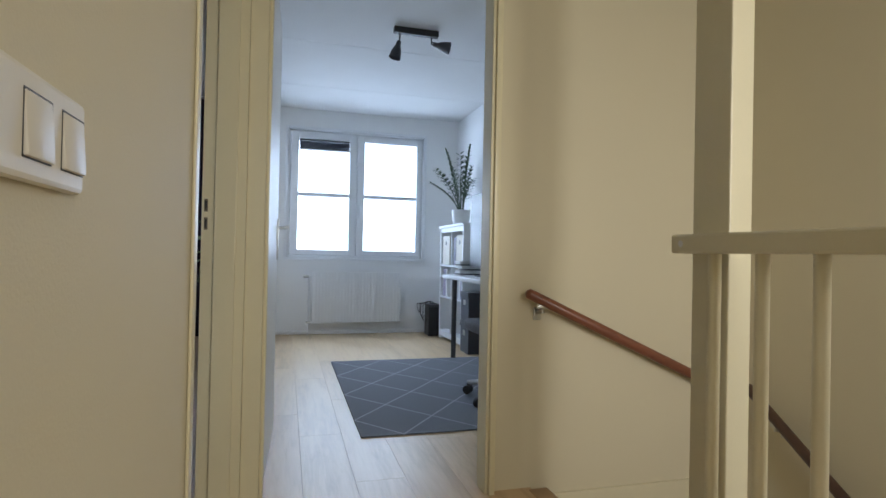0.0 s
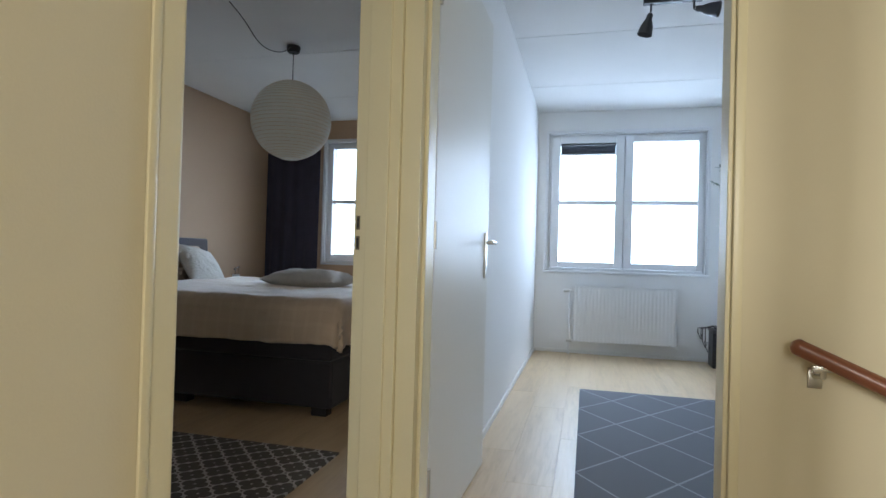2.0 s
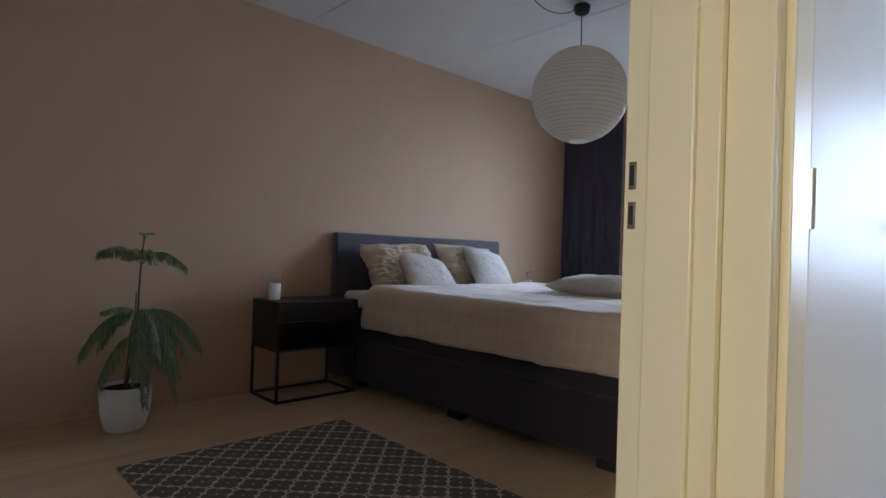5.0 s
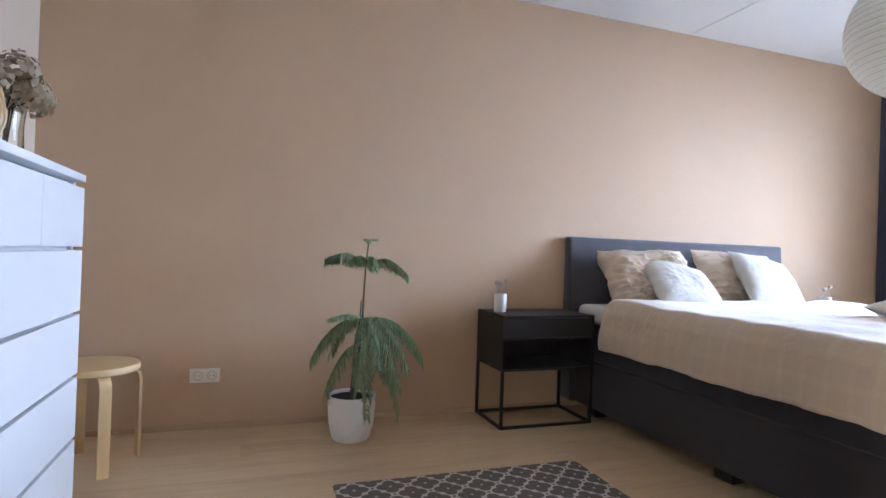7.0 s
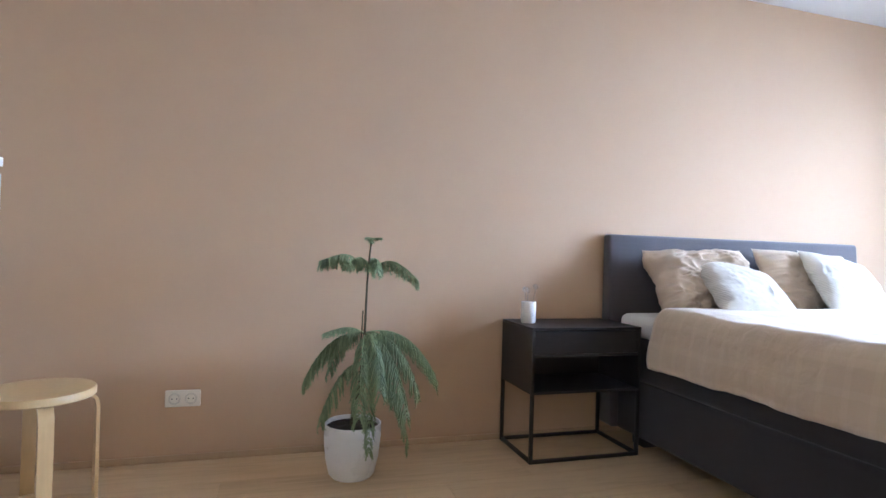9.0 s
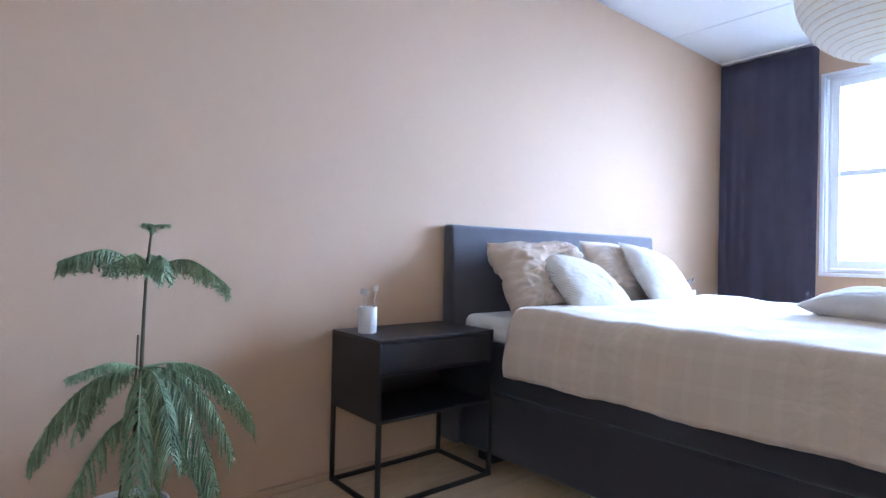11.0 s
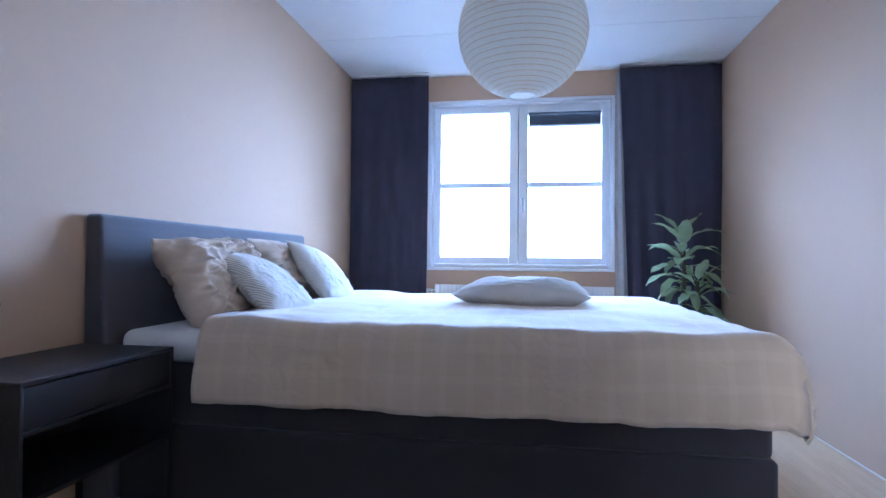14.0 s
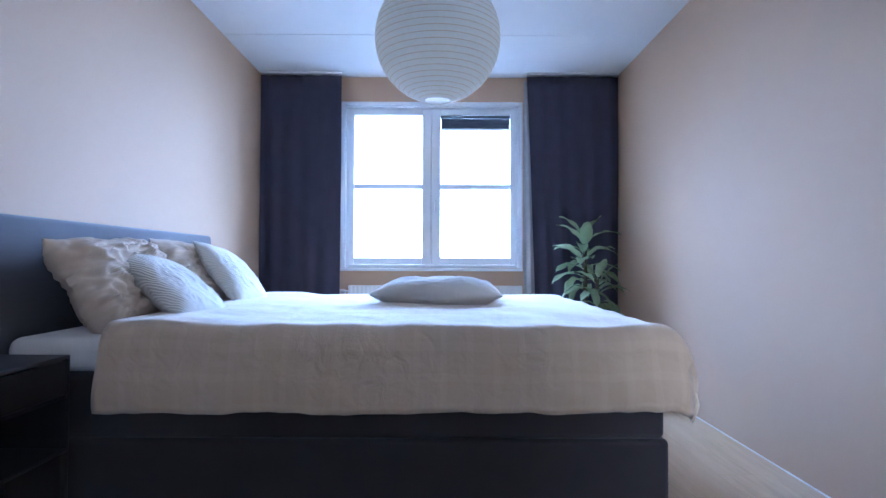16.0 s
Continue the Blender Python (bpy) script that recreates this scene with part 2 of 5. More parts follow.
WHITE_WALL = plain("white_wall_paint", (0.73, 0.665, 0.485), 0.75, coarse=1.2, fine=260, spread=0.025, relief=0.25, distance=0.0012)
STUDY_WALL = plain("study_wall_paint", (0.84, 0.84, 0.83), 0.75, coarse=1.2, fine=260, spread=0.02, relief=0.25, distance=0.0012)
TAUPE_WALL = plain("taupe_wall_paint", (0.550, 0.382, 0.247), 0.8, coarse=1.0, fine=260, spread=0.03, relief=0.25, distance=0.0012)
BACK_WALL = plain("cream_wall_paint", (0.62, 0.51, 0.39), 0.8, coarse=1.0, fine=260, spread=0.025, relief=0.25, distance=0.0012)
CEILING = plain("ceiling_spray_plaster", (0.76, 0.76, 0.75), 0.9, coarse=2.0, fine=340, spread=0.03, relief=0.5, distance=0.002)
OAK = oak()
DOOR_PAINT = plain("white_gloss_door_paint", (0.78, 0.77, 0.73), 0.44, coarse=2, fine=90, spread=0.015, relief=0.05)
FRAME_PAINT = plain("cream_door_frame_paint", (0.78, 0.71, 0.48), 0.36, coarse=3, fine=140, spread=0.025, relief=0.08)
RAIL_PAINT = plain("cream_balustrade_paint", (0.77, 0.71, 0.51), 0.38, coarse=4, fine=140, spread=0.025, relief=0.08)
UPVC = plain("white_window_plastic", (0.80, 0.81, 0.82), 0.32, coarse=4, fine=200, spread=0.015, relief=0.03)
SKIRT = plain("white_skirting_paint", (0.80, 0.79, 0.77), 0.4, coarse=5, fine=150, spread=0.02)
RADIATOR = plain("white_radiator_enamel", (0.80, 0.80, 0.80), 0.3, coarse=5, fine=150, spread=0.02, relief=0.03)
SWITCH = plain("white_switch_plastic", (0.80, 0.76, 0.66), 0.5, coarse=8, fine=200, spread=0.015, relief=0.02)
SOCKET_SHADE = plain("grey_socket_shade", (0.60, 0.57, 0.50), 0.5, coarse=8, fine=200, spread=0.03)
STEEL = plain("brushed_steel", (0.62, 0.61, 0.58), 0.32, metal=1.0, coarse=5, fine=300, spread=0.06, relief=0.05)
BRASS = plain("dull_steel_strike", (0.20, 0.17, 0.12), 0.4, metal=0.7, coarse=20, fine=300, spread=0.1)
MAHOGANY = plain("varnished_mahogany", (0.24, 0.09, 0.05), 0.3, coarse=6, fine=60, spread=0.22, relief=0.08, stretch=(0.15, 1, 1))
# mahogany again, with the stairwell's shade put into its colour
SHADED_RAIL = plain("shaded_mahogany", (0.085, 0.045, 0.032), 0.4, coarse=6, fine=60, spread=0.2, relief=0.08, stretch=(1, 0.15, 1))
STAIR_WOOD = plain("stair_tread_wood", (0.40, 0.27, 0.16), 0.45, coarse=5, fine=60, spread=0.15, stretch=(0.2, 1, 1))
BLACK_STEEL = plain("black_powder_coat", (0.018, 0.017, 0.017), 0.45, coarse=8, fine=400, spread=0.2, relief=0.05)
BLACK_WOOD = plain("black_stained_wood", (0.022, 0.020, 0.021), 0.42, coarse=8, fine=90, spread=0.3, relief=0.15, stretch=(1, 0.12, 1))
BED_CLOTH = woven("anthracite_bed_cloth", (0.028, 0.0245, 0.029), 900)
# the bed's cloth made paler, for the window light on the headboard
LIT_BED_CLOTH = woven("lit_bed_cloth", (0.068, 0.060, 0.067), 1400, spread=0.07, relief=0.12, sheen=0.45)
# blue tint in the charcoal stands in for the window's glare
CURTAIN = woven("charcoal_curtain_cloth", (0.047, 0.043, 0.072), 700)
SHEER = woven("pale_curtain_lining", (0.45, 0.44, 0.44), 700)
SHEET = woven("white_cotton_sheet", (0.78, 0.77, 0.75), 1200, spread=0.03, relief=0.15)
LINEN = linen_check()
LINEN_PLAIN = woven("sand_linen", (0.60, 0.48, 0.36), 1100, spread=0.07, relief=0.12)
CUSHION = ribbed_cloth()
PAPER = paper()
BIRCH = plain("clear_lacquered_birch", (0.62, 0.43, 0.215), 0.4, coarse=6, fine=80, spread=0.1, relief=0.08, stretch=(1, 1, 0.12))
LACQUER = plain("white_lacquered_board", (0.80, 0.81, 0.82), 0.36, coarse=3, fine=200, spread=0.012, relief=0.02)
CERAMIC = plain("white_glazed_ceramic", (0.78, 0.78, 0.76), 0.28, coarse=6, fine=120, spread=0.02, relief=0.03)
POT_GREY = plain("dark_grey_pot", (0.08, 0.08, 0.085), 0.6, coarse=6, fine=120, spread=0.1)
SOIL = plain("dark_potting_soil", (0.03, 0.021, 0.015), 0.95, coarse=60, fine=300, spread=0.4, relief=0.9, distance=0.01)
BARK = plain("brown_green_stem", (0.085, 0.075, 0.04), 0.8, coarse=30, fine=200, spread=0.3, relief=0.4)
NEEDLES = leaf_stuff("conifer_needles", (0.12, 0.18, 0.095), (0.33, 0.42, 0.22), 0.6)
BROAD = leaf_stuff("broad_green_leaf", (0.11, 0.17, 0.09), (0.36, 0.44, 0.26), 0.2)
DARK_LEAF = leaf_stuff("dark_waxy_leaf", (0.025, 0.05, 0.025), (0.06, 0.11, 0.045), 0.3)
DRIED = leaf_stuff("dried_petals", (0.30, 0.235, 0.15), (0.56, 0.48, 0.34), 0.9)
CLEAR = glass("clear_glass")
BUD_GLASS = glass("bud_glass", 0.03, 0.86)
RUG_TRELLIS = trellis()
RUG_DIAMOND = diamonds()
GREY_METAL = plain("dark_grey_lamp_metal", (0.06, 0.06, 0.065), 0.5, coarse=8, fine=200, spread=0.1)
BLACK_PLASTIC = plain("black_plastic", (0.02, 0.02, 0.022), 0.4, coarse=8, fine=200, spread=0.15)
GREY_BOX = plain("grey_cardboard", (0.07, 0.075, 0.085), 0.7, coarse=8, fine=150, spread=0.1)
CREAM_BOX = plain("cream_cardboard", (0.62, 0.58, 0.50), 0.75, coarse=8, fine=150, spread=0.05)
PAPER_WHITE = plain("white_paper", (0.76, 0.76, 0.74), 0.8, coarse=20, fine=150, spread=0.04)
BINDER = plain("lilac_grey_folders", (0.36, 0.34, 0.44), 0.6, coarse=20, fine=100, spread=0.1)
BLIND = woven("dark_pleated_blind", (0.06, 0.065, 0.085), 600)
CABLE = plain("black_cable", (0.015, 0.014, 0.014), 0.5, coarse=10, fine=100, spread=0.1)


# ---------- building blocks ----------
def slab(bm, a, b, bevel=0.0):
    """Adds a box from corner a to corner b, its edges eased by bevel."""
    made = bmesh.ops.create_cube(bm, size=1)["verts"]
    for v in made:
        v.co = Vector([(a[i] + b[i]) / 2 + v.co[i] * (b[i] - a[i]) for i in range(3)])
    if bevel:
        edges = list({e for v in made for e in v.link_edges})
        res = bmesh.ops.bevel(bm, geom=edges, offset=bevel, segments=5 if bevel > 0.011 else 2, affect="EDGES", profile=0.5)
        # only the eased edges are shaded smooth, the sides stay flat
        for f in res["faces"]:
            f.normal_update()
            f.smooth = max(abs(c) for c in f.normal) < 0.999
    return bm


def boxes(*pairs, bevel=0.0):
    bm = bmesh.new()
    for a, b in pairs:
        slab(bm, a, b, bevel)
    return bm


def tube(bm, points, radius, sides=8, closed_ends=True):
    """Adds a round tube along points; radius is a number or one for each point."""
    pts = [Vector(p) for p in points]
    radii = radius if isinstance(radius, (list, tuple)) else [radius] * len(pts)
    rings = []
    ref = Vector((0.3, 0.2, 1)).normalized()
    for i, p in enumerate(pts):
        d = (pts[min(i + 1, len(pts) - 1)] - pts[max(i - 1, 0)]).normalized()
        if abs(d.dot(ref)) > 0.95:
            ref = Vector((1, 0.1, 0.2)).normalized()
        s = d.cross(ref).normalized()
        u = s.cross(d)
        ref = u
        rings.append([bm.verts.new(p + (s * math.cos(a) + u * math.sin(a)) * radii[i]) for a in [2 * math.pi * k / sides for k in range(sides)]])
    for r0, r1 in zip(rings, rings[1:]):
        for k in range(sides):
            bm.faces.new((r0[k], r0[(k + 1) % sides], r1[(k + 1) % sides], r1[k])).smooth = True
    if closed_ends:
        bm.faces.new(list(reversed(rings[0])))
        bm.faces.new(rings[-1])
    return bm


def turned(bm, profile, centre, sides=32):
    """Adds a body turned about the upright axis: profile of (radius, height)."""
    c = Vector(centre)
    rings = []
    for r, z in profile:
        rings.append([bm.verts.new(c + Vector((max(r, 1e-4) * math.cos(2 * math.pi * k / sides), max(r, 1e-4) * math.sin(2 * math.pi * k / sides), z))) for k in range(sides)])
    for r0, r1 in zip(rings, rings[1:]):
        for k in range(sides):
            bm.faces.new((r0[k], r0[(k + 1) % sides], r1[(k + 1) % sides], r1[k])).smooth = True
    return bm


def smooth(me, angle=40):
    for p in me.polygons:
        p.use_smooth = True
    me.set_sharp_from_angle(angle=radians(angle))


def soften(me):
    """Smooth shading but for sharp edges and for broad flat sides."""
    me.set_sharp_from_angle(angle=radians(40))
    for p in me.polygons:
        if max(abs(c) for c in p.normal) > 0.9995:
            vs = [me.vertices[i].co for i in p.vertices]
            if min((a - b).length for a, b in zip(vs, vs[1:] + vs[:1])) > 0.03:
                p.use_smooth = False


ORIGIN = {}


def thing(name, at, label, category, group="", kind=""):
    ob = new(name)
    ob.empty_display_size = 0.1
    ob.location = at
    ORIGIN[ob.name] = Vector(at)
    return tagged(ob, label, category, group, kind)


def part(name, bm, material, parent, label="", soft=True):
    """Links a bmesh, built in world places, as one mesh under a thing or a part."""
    o = ORIGIN[parent.name]
    bmesh.ops.translate(bm, verts=bm.verts, vec=-o)
    bmesh.ops.recalc_face_normals(bm, faces=bm.faces)
    me = bpy.data.meshes.new(name)
    bm.to_mesh(me)
    bm.free()
    me.materials.append(material)
    if soft:
        soften(me)
    ob = new(name, me)
    ob.parent = parent
    ORIGIN[ob.name] = o
    return tagged(ob, label)


def single(name, bm, material, at, label="", category="", kind="", group="", soft=True):
    """A thing or piece of the setting that is one mesh."""
    bmesh.ops.translate(bm, verts=bm.verts, vec=-Vector(at))
    bmesh.ops.recalc_face_normals(bm, faces=bm.faces)
    me = bpy.data.meshes.new(name)
    bm.to_mesh(me)
    bm.free()
    me.materials.append(material)
    if soft:
        soften(me)
    ob = new(name, me)
    ob.location = at
    ORIGIN[ob.name] = Vector(at)
    return tagged(ob, label, category, group, kind)


def wall(name, material, *pairs, label=""):
    return single(name, boxes(*pairs), material, (0, 0, 0), label, "wall", "structure", soft=False)


# ---------- the shell ----------
DY0, DY1 = -0.697, 0.175        # bedroom doorway along the partition
SX0, SX1 = 3.25, 4.100         # study doorway along the study wall
HEAD = 2.09
BW = (0.71, 2.245, 0.865, 2.295)   # bedroom window opening
SW = (3.315, 4.885, 0.865, 2.315)  # study window opening

wall("wall_west", TAUPE_WALL, ((-0.12, -1.42, -0.1), (0, YF + 0.3, H)), label="taupe painted bedroom wall behind the bed")
wall("wall_north_bedroom", TAUPE_WALL,
     ((0, YF, -0.1), (BW[0], YF + 0.3, H)), ((BW[1], YF, -0.1), (3.14, YF + 0.3, H)),
     ((BW[0], YF, -0.1), (BW[1], YF + 0.3, BW[2])), ((BW[0], YF, BW[3]), (BW[1], YF + 0.3, H)), label="taupe painted wall round the bedroom window")
wall("wall_north_study", STUDY_WALL,
     ((3.14, YF, -0.1), (SW[0], YF + 0.3, H)), ((SW[1], YF, -0.1), (XE + 0.12, YF + 0.3, H)),
     ((SW[0], YF, -0.1), (SW[1], YF + 0.3, SW[2])), ((SW[0], YF, SW[3]), (SW[1], YF + 0.3, H)), label="white painted wall round the study window")
FT = 0.045  # thickness of a door lining
FS = 0.024  # the same on the stair side of the study doorway
wall("wall_partition_bedroom", TAUPE_WALL,
     ((XP, DY1 + FT, 0), (3.14, YF, H)), ((XP, -1.3, 0), (3.14, DY0 - FT, H)), ((XP, DY0 - FT, HEAD + FT), (3.14, DY1 + FT, H)), label="taupe painted partition with the doorway")
wall("wall_partition_landing", WHITE_WALL, ((3.14, -3.2, 0), (XH, DY0 - FT, H)), ((3.14, DY0 - FT, HEAD + FT), (XH, DY1 + FT, H)), label="cream-white painted landing wall beside the bedroom door")
wall("wall_partition_study", STUDY_WALL, ((3.14, DY1 + FT, 0), (XS, YF, H)), label="white painted study wall behind the open door")
wall("wall_south_bedroom", BACK_WALL, ((0, -1.42, 0), (3.14, -1.3, H)), label="cream painted bedroom wall behind the chest of drawers")
wall("wall_study_landing", WHITE_WALL, ((SX1 + FS, YS, -2.6), (XE, YS + 0.1, H)), ((SX0 - FT, YS, HEAD + FT), (SX1 + FS, YS + 0.1, H)), label="cream-white painted landing wall with a handrail")
wall("wall_east_study", STUDY_WALL, ((XE, YS + 0.1, -0.1), (XE + 0.12, YF, H)), label="white painted study wall")
wall("wall_east_stairwell", WHITE_WALL, ((XE, -3.2, -2.6), (XE + 0.12, YS + 0.1, H)), label="cream-white painted stairwell wall with a handrail")
# opening added out of view, only to hold the landing's fill lamp
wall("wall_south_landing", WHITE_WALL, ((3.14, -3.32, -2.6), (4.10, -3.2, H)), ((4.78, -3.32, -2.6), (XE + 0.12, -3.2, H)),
     ((4.10, -3.32, -2.6), (4.78, -3.2, 0.8)), ((4.10, -3.32, 2.1), (4.78, -3.2, H)), label="cream-white painted landing wall with an unseen opening added for the fill lamp")


def ceiling():
    """Concrete plank ceiling with eased joints across the rooms."""
    bm = bmesh.new()
    joints = [-3.3, -2.5, -1.42, -1.07, 0.13, 1.33, 2.53, 3.69, 4.9]
    for y0, y1 in zip(joints, joints[1:]):
        slab(bm, (-0.12 if y0 > -1.5 else 3.09, y0 + 0.0015, H), (XE + 0.12, y1 - 0.0015, H + 0.15), 0.005)
    slab(bm, (-0.12, -1.42, H + 0.145), (XE + 0.12, 4.9, H + 0.2))
    slab(bm, (3.09, -3.3, H + 0.145), (XE + 0.12, -1.4205, H + 0.2))
    single("ceiling", bm, CEILING, (0, 0, 0), "white sprayed concrete plank ceiling with joints", "ceiling", "structure")


ceiling()


def door_lining(name, axis, fixed0, fixed1, a0, a1, stop, label, far=None, rim=FT):
    """A painted door frame round an opening: jambs, head, stops and flat casings."""
    root = thing(name, (fixed0 if axis == "y" else a0, a0 if axis == "y" else fixed0, 0), label, "door frame", kind="structure")

    def at(f0, f1, p0, p1, z0, z1):
        if axis == "y":
            return ((f0, p0, z0), (f1, p1, z1))
        return ((p0, f0, z0), (p1, f1, z1))

    for p0, p1, s0, s1 in ((a0 - FT, a0, a0, a0 + 0.013), (a1, a1 + rim, a1 - 0.013, a1)):
        j = part("jamb", boxes(at(fixed0, far if far and p0 > 0 and p0 == a1 else fixed1, p0, p1, 0, HEAD), bevel=0.002), FRAME_PAINT, root)
        part("door_stop", boxes(at(stop[0], stop[1], s0, s1, 0, HEAD), bevel=0.003), FRAME_PAINT, j)
    hd = part("head", boxes(at(fixed0, fixed1, a0 - FT, a1 + rim, HEAD, HEAD + FT), bevel=0.003), FRAME_PAINT, root)
    part("door_stop", boxes(at(stop[0], stop[1], a0, a1, HEAD - 0.013, HEAD), bevel=0.003), FRAME_PAINT, hd)
    return root, at


# bedroom doorway: strike plates sit in the far jamb
frame_b, at_b = door_lining("door_frame_bedroom", "y", 3.052, 3.168, DY0, DY1, (3.092, 3.16), "cream painted bedroom door frame with strike plates", 3.19)
part("casing", boxes(at_b(3.1655, 3.172, DY0 - 0.062, DY0 - FT - 0.0005, 0, HEAD + 0.07), bevel=0.003), FRAME_PAINT, frame_b)
part("casing", boxes(at_b(3.1655, 3.183, DY0 - 0.062, DY1 + FT, HEAD + FT + 0.001, HEAD + 0.10), bevel=0.004), FRAME_PAINT, frame_b)
for z0, z1 in ((0.996, 1.037), (1.056, 1.098)):
    bm = boxes(((3.060, DY1 - 0.0025, z0), (3.0715, DY1 + 0.001, z1)), bevel=0.001)
    strike = part("strike_plate", bm, BRASS, frame_b, "dull steel strike plate")
    part("strike_hole", boxes(((3.0625, DY1 - 0.0032, z0 + 0.006), (3.069, DY1 - 0.002, z1 - 0.006))), BLACK_PLASTIC, strike)

frame_s, at_s = door_lining("door_frame_study", "x", YS - 0.035, YS + 0.112, SX0, SX1, (YS - 0.02, YS + 0.068), "cream painted study door frame", rim=FS)
part("casing", boxes(((3.1905, 0.192, 0), (SX0 + 0.0005, YS - 0.0352, HEAD + 0.06)), bevel=0.002), FRAME_PAINT, frame_s)


def lever(parent, plate, hub, along, out):
    """Lever handle on a long plate; along: way of the grip, out: way off the door."""
    pl = part("handle_plate", plate, STEEL, parent, "brushed steel handle plate")
    h, a, o = Vector(hub), Vector(along), Vector(out)
    bm = bmesh.new()
    tube(bm, [h, h + o * 0.045, h + o * 0.052 + a * 0.012, h + o * 0.052 + a * 0.115], 0.0085, 10)
    part("lever", bm, STEEL, pl, "brushed steel lever")


def study_door():
    hinge = Vector((SX0 - 0.018, YS + 0.117, 0))
    root = thing("door_study", hinge, "white gloss flush door, swung open against the study wall", "door", kind="structure")
    bm = boxes((hinge + Vector((-0.02, 0, 0.008)), hinge + Vector((0.02, 0.85, 2.085))), bevel=0.003)
    leaf = part("leaf", bm, DOOR_PAINT, root)
    for z in (0.25, 1.05, 1.85):
        bm = bmesh.new()
        tube(bm, [hinge + Vector((0.022, -0.006, z - 0.045)), hinge + Vector((0.022, -0.006, z + 0.045))], 0.008, 10)
        part("hinge", bm, STEEL, root, "steel hinge")
    hub = hinge + Vector((0.02, 0.79, 1.05))
    plate = boxes((hub + Vector((0, -0.02, -0.165)), hub + Vector((0.008, 0.02, 0.045))), bevel=0.003)
    lever(leaf, plate, hub, (0, -1, 0), (1, 0, 0))
    root.matrix_world = Matrix.Translation(hinge) @ Matrix.Rotation(radians(-1.75), 4, "Z")


study_door()


def bedroom_door():
    hinge = Vector((3.062, DY0 + 0.002, 0))
    root = thing("door_bedroom", hinge, "white gloss flush door, standing open into the bedroom", "door", kind="structure")
    leaf = part("leaf", boxes((hinge + Vector((-0.85, -0.04, 0.008)), hinge + Vector((0, 0, 2.085))), bevel=0.003), DOOR_PAINT, root)
    hub = hinge + Vector((-0.79, 0, 1.05))
    plate = boxes((hub + Vector((-0.02, 0, -0.165)), hub + Vector((0.02, 0.008, 0.045))), bevel=0.003)
    lever(leaf, plate, hub, (1, 0, 0), (0, 1, 0))
    root.matrix_world = Matrix.Translation(hinge) @ Matrix.Rotation(radians(4), 4, "Z")


bedroom_door()


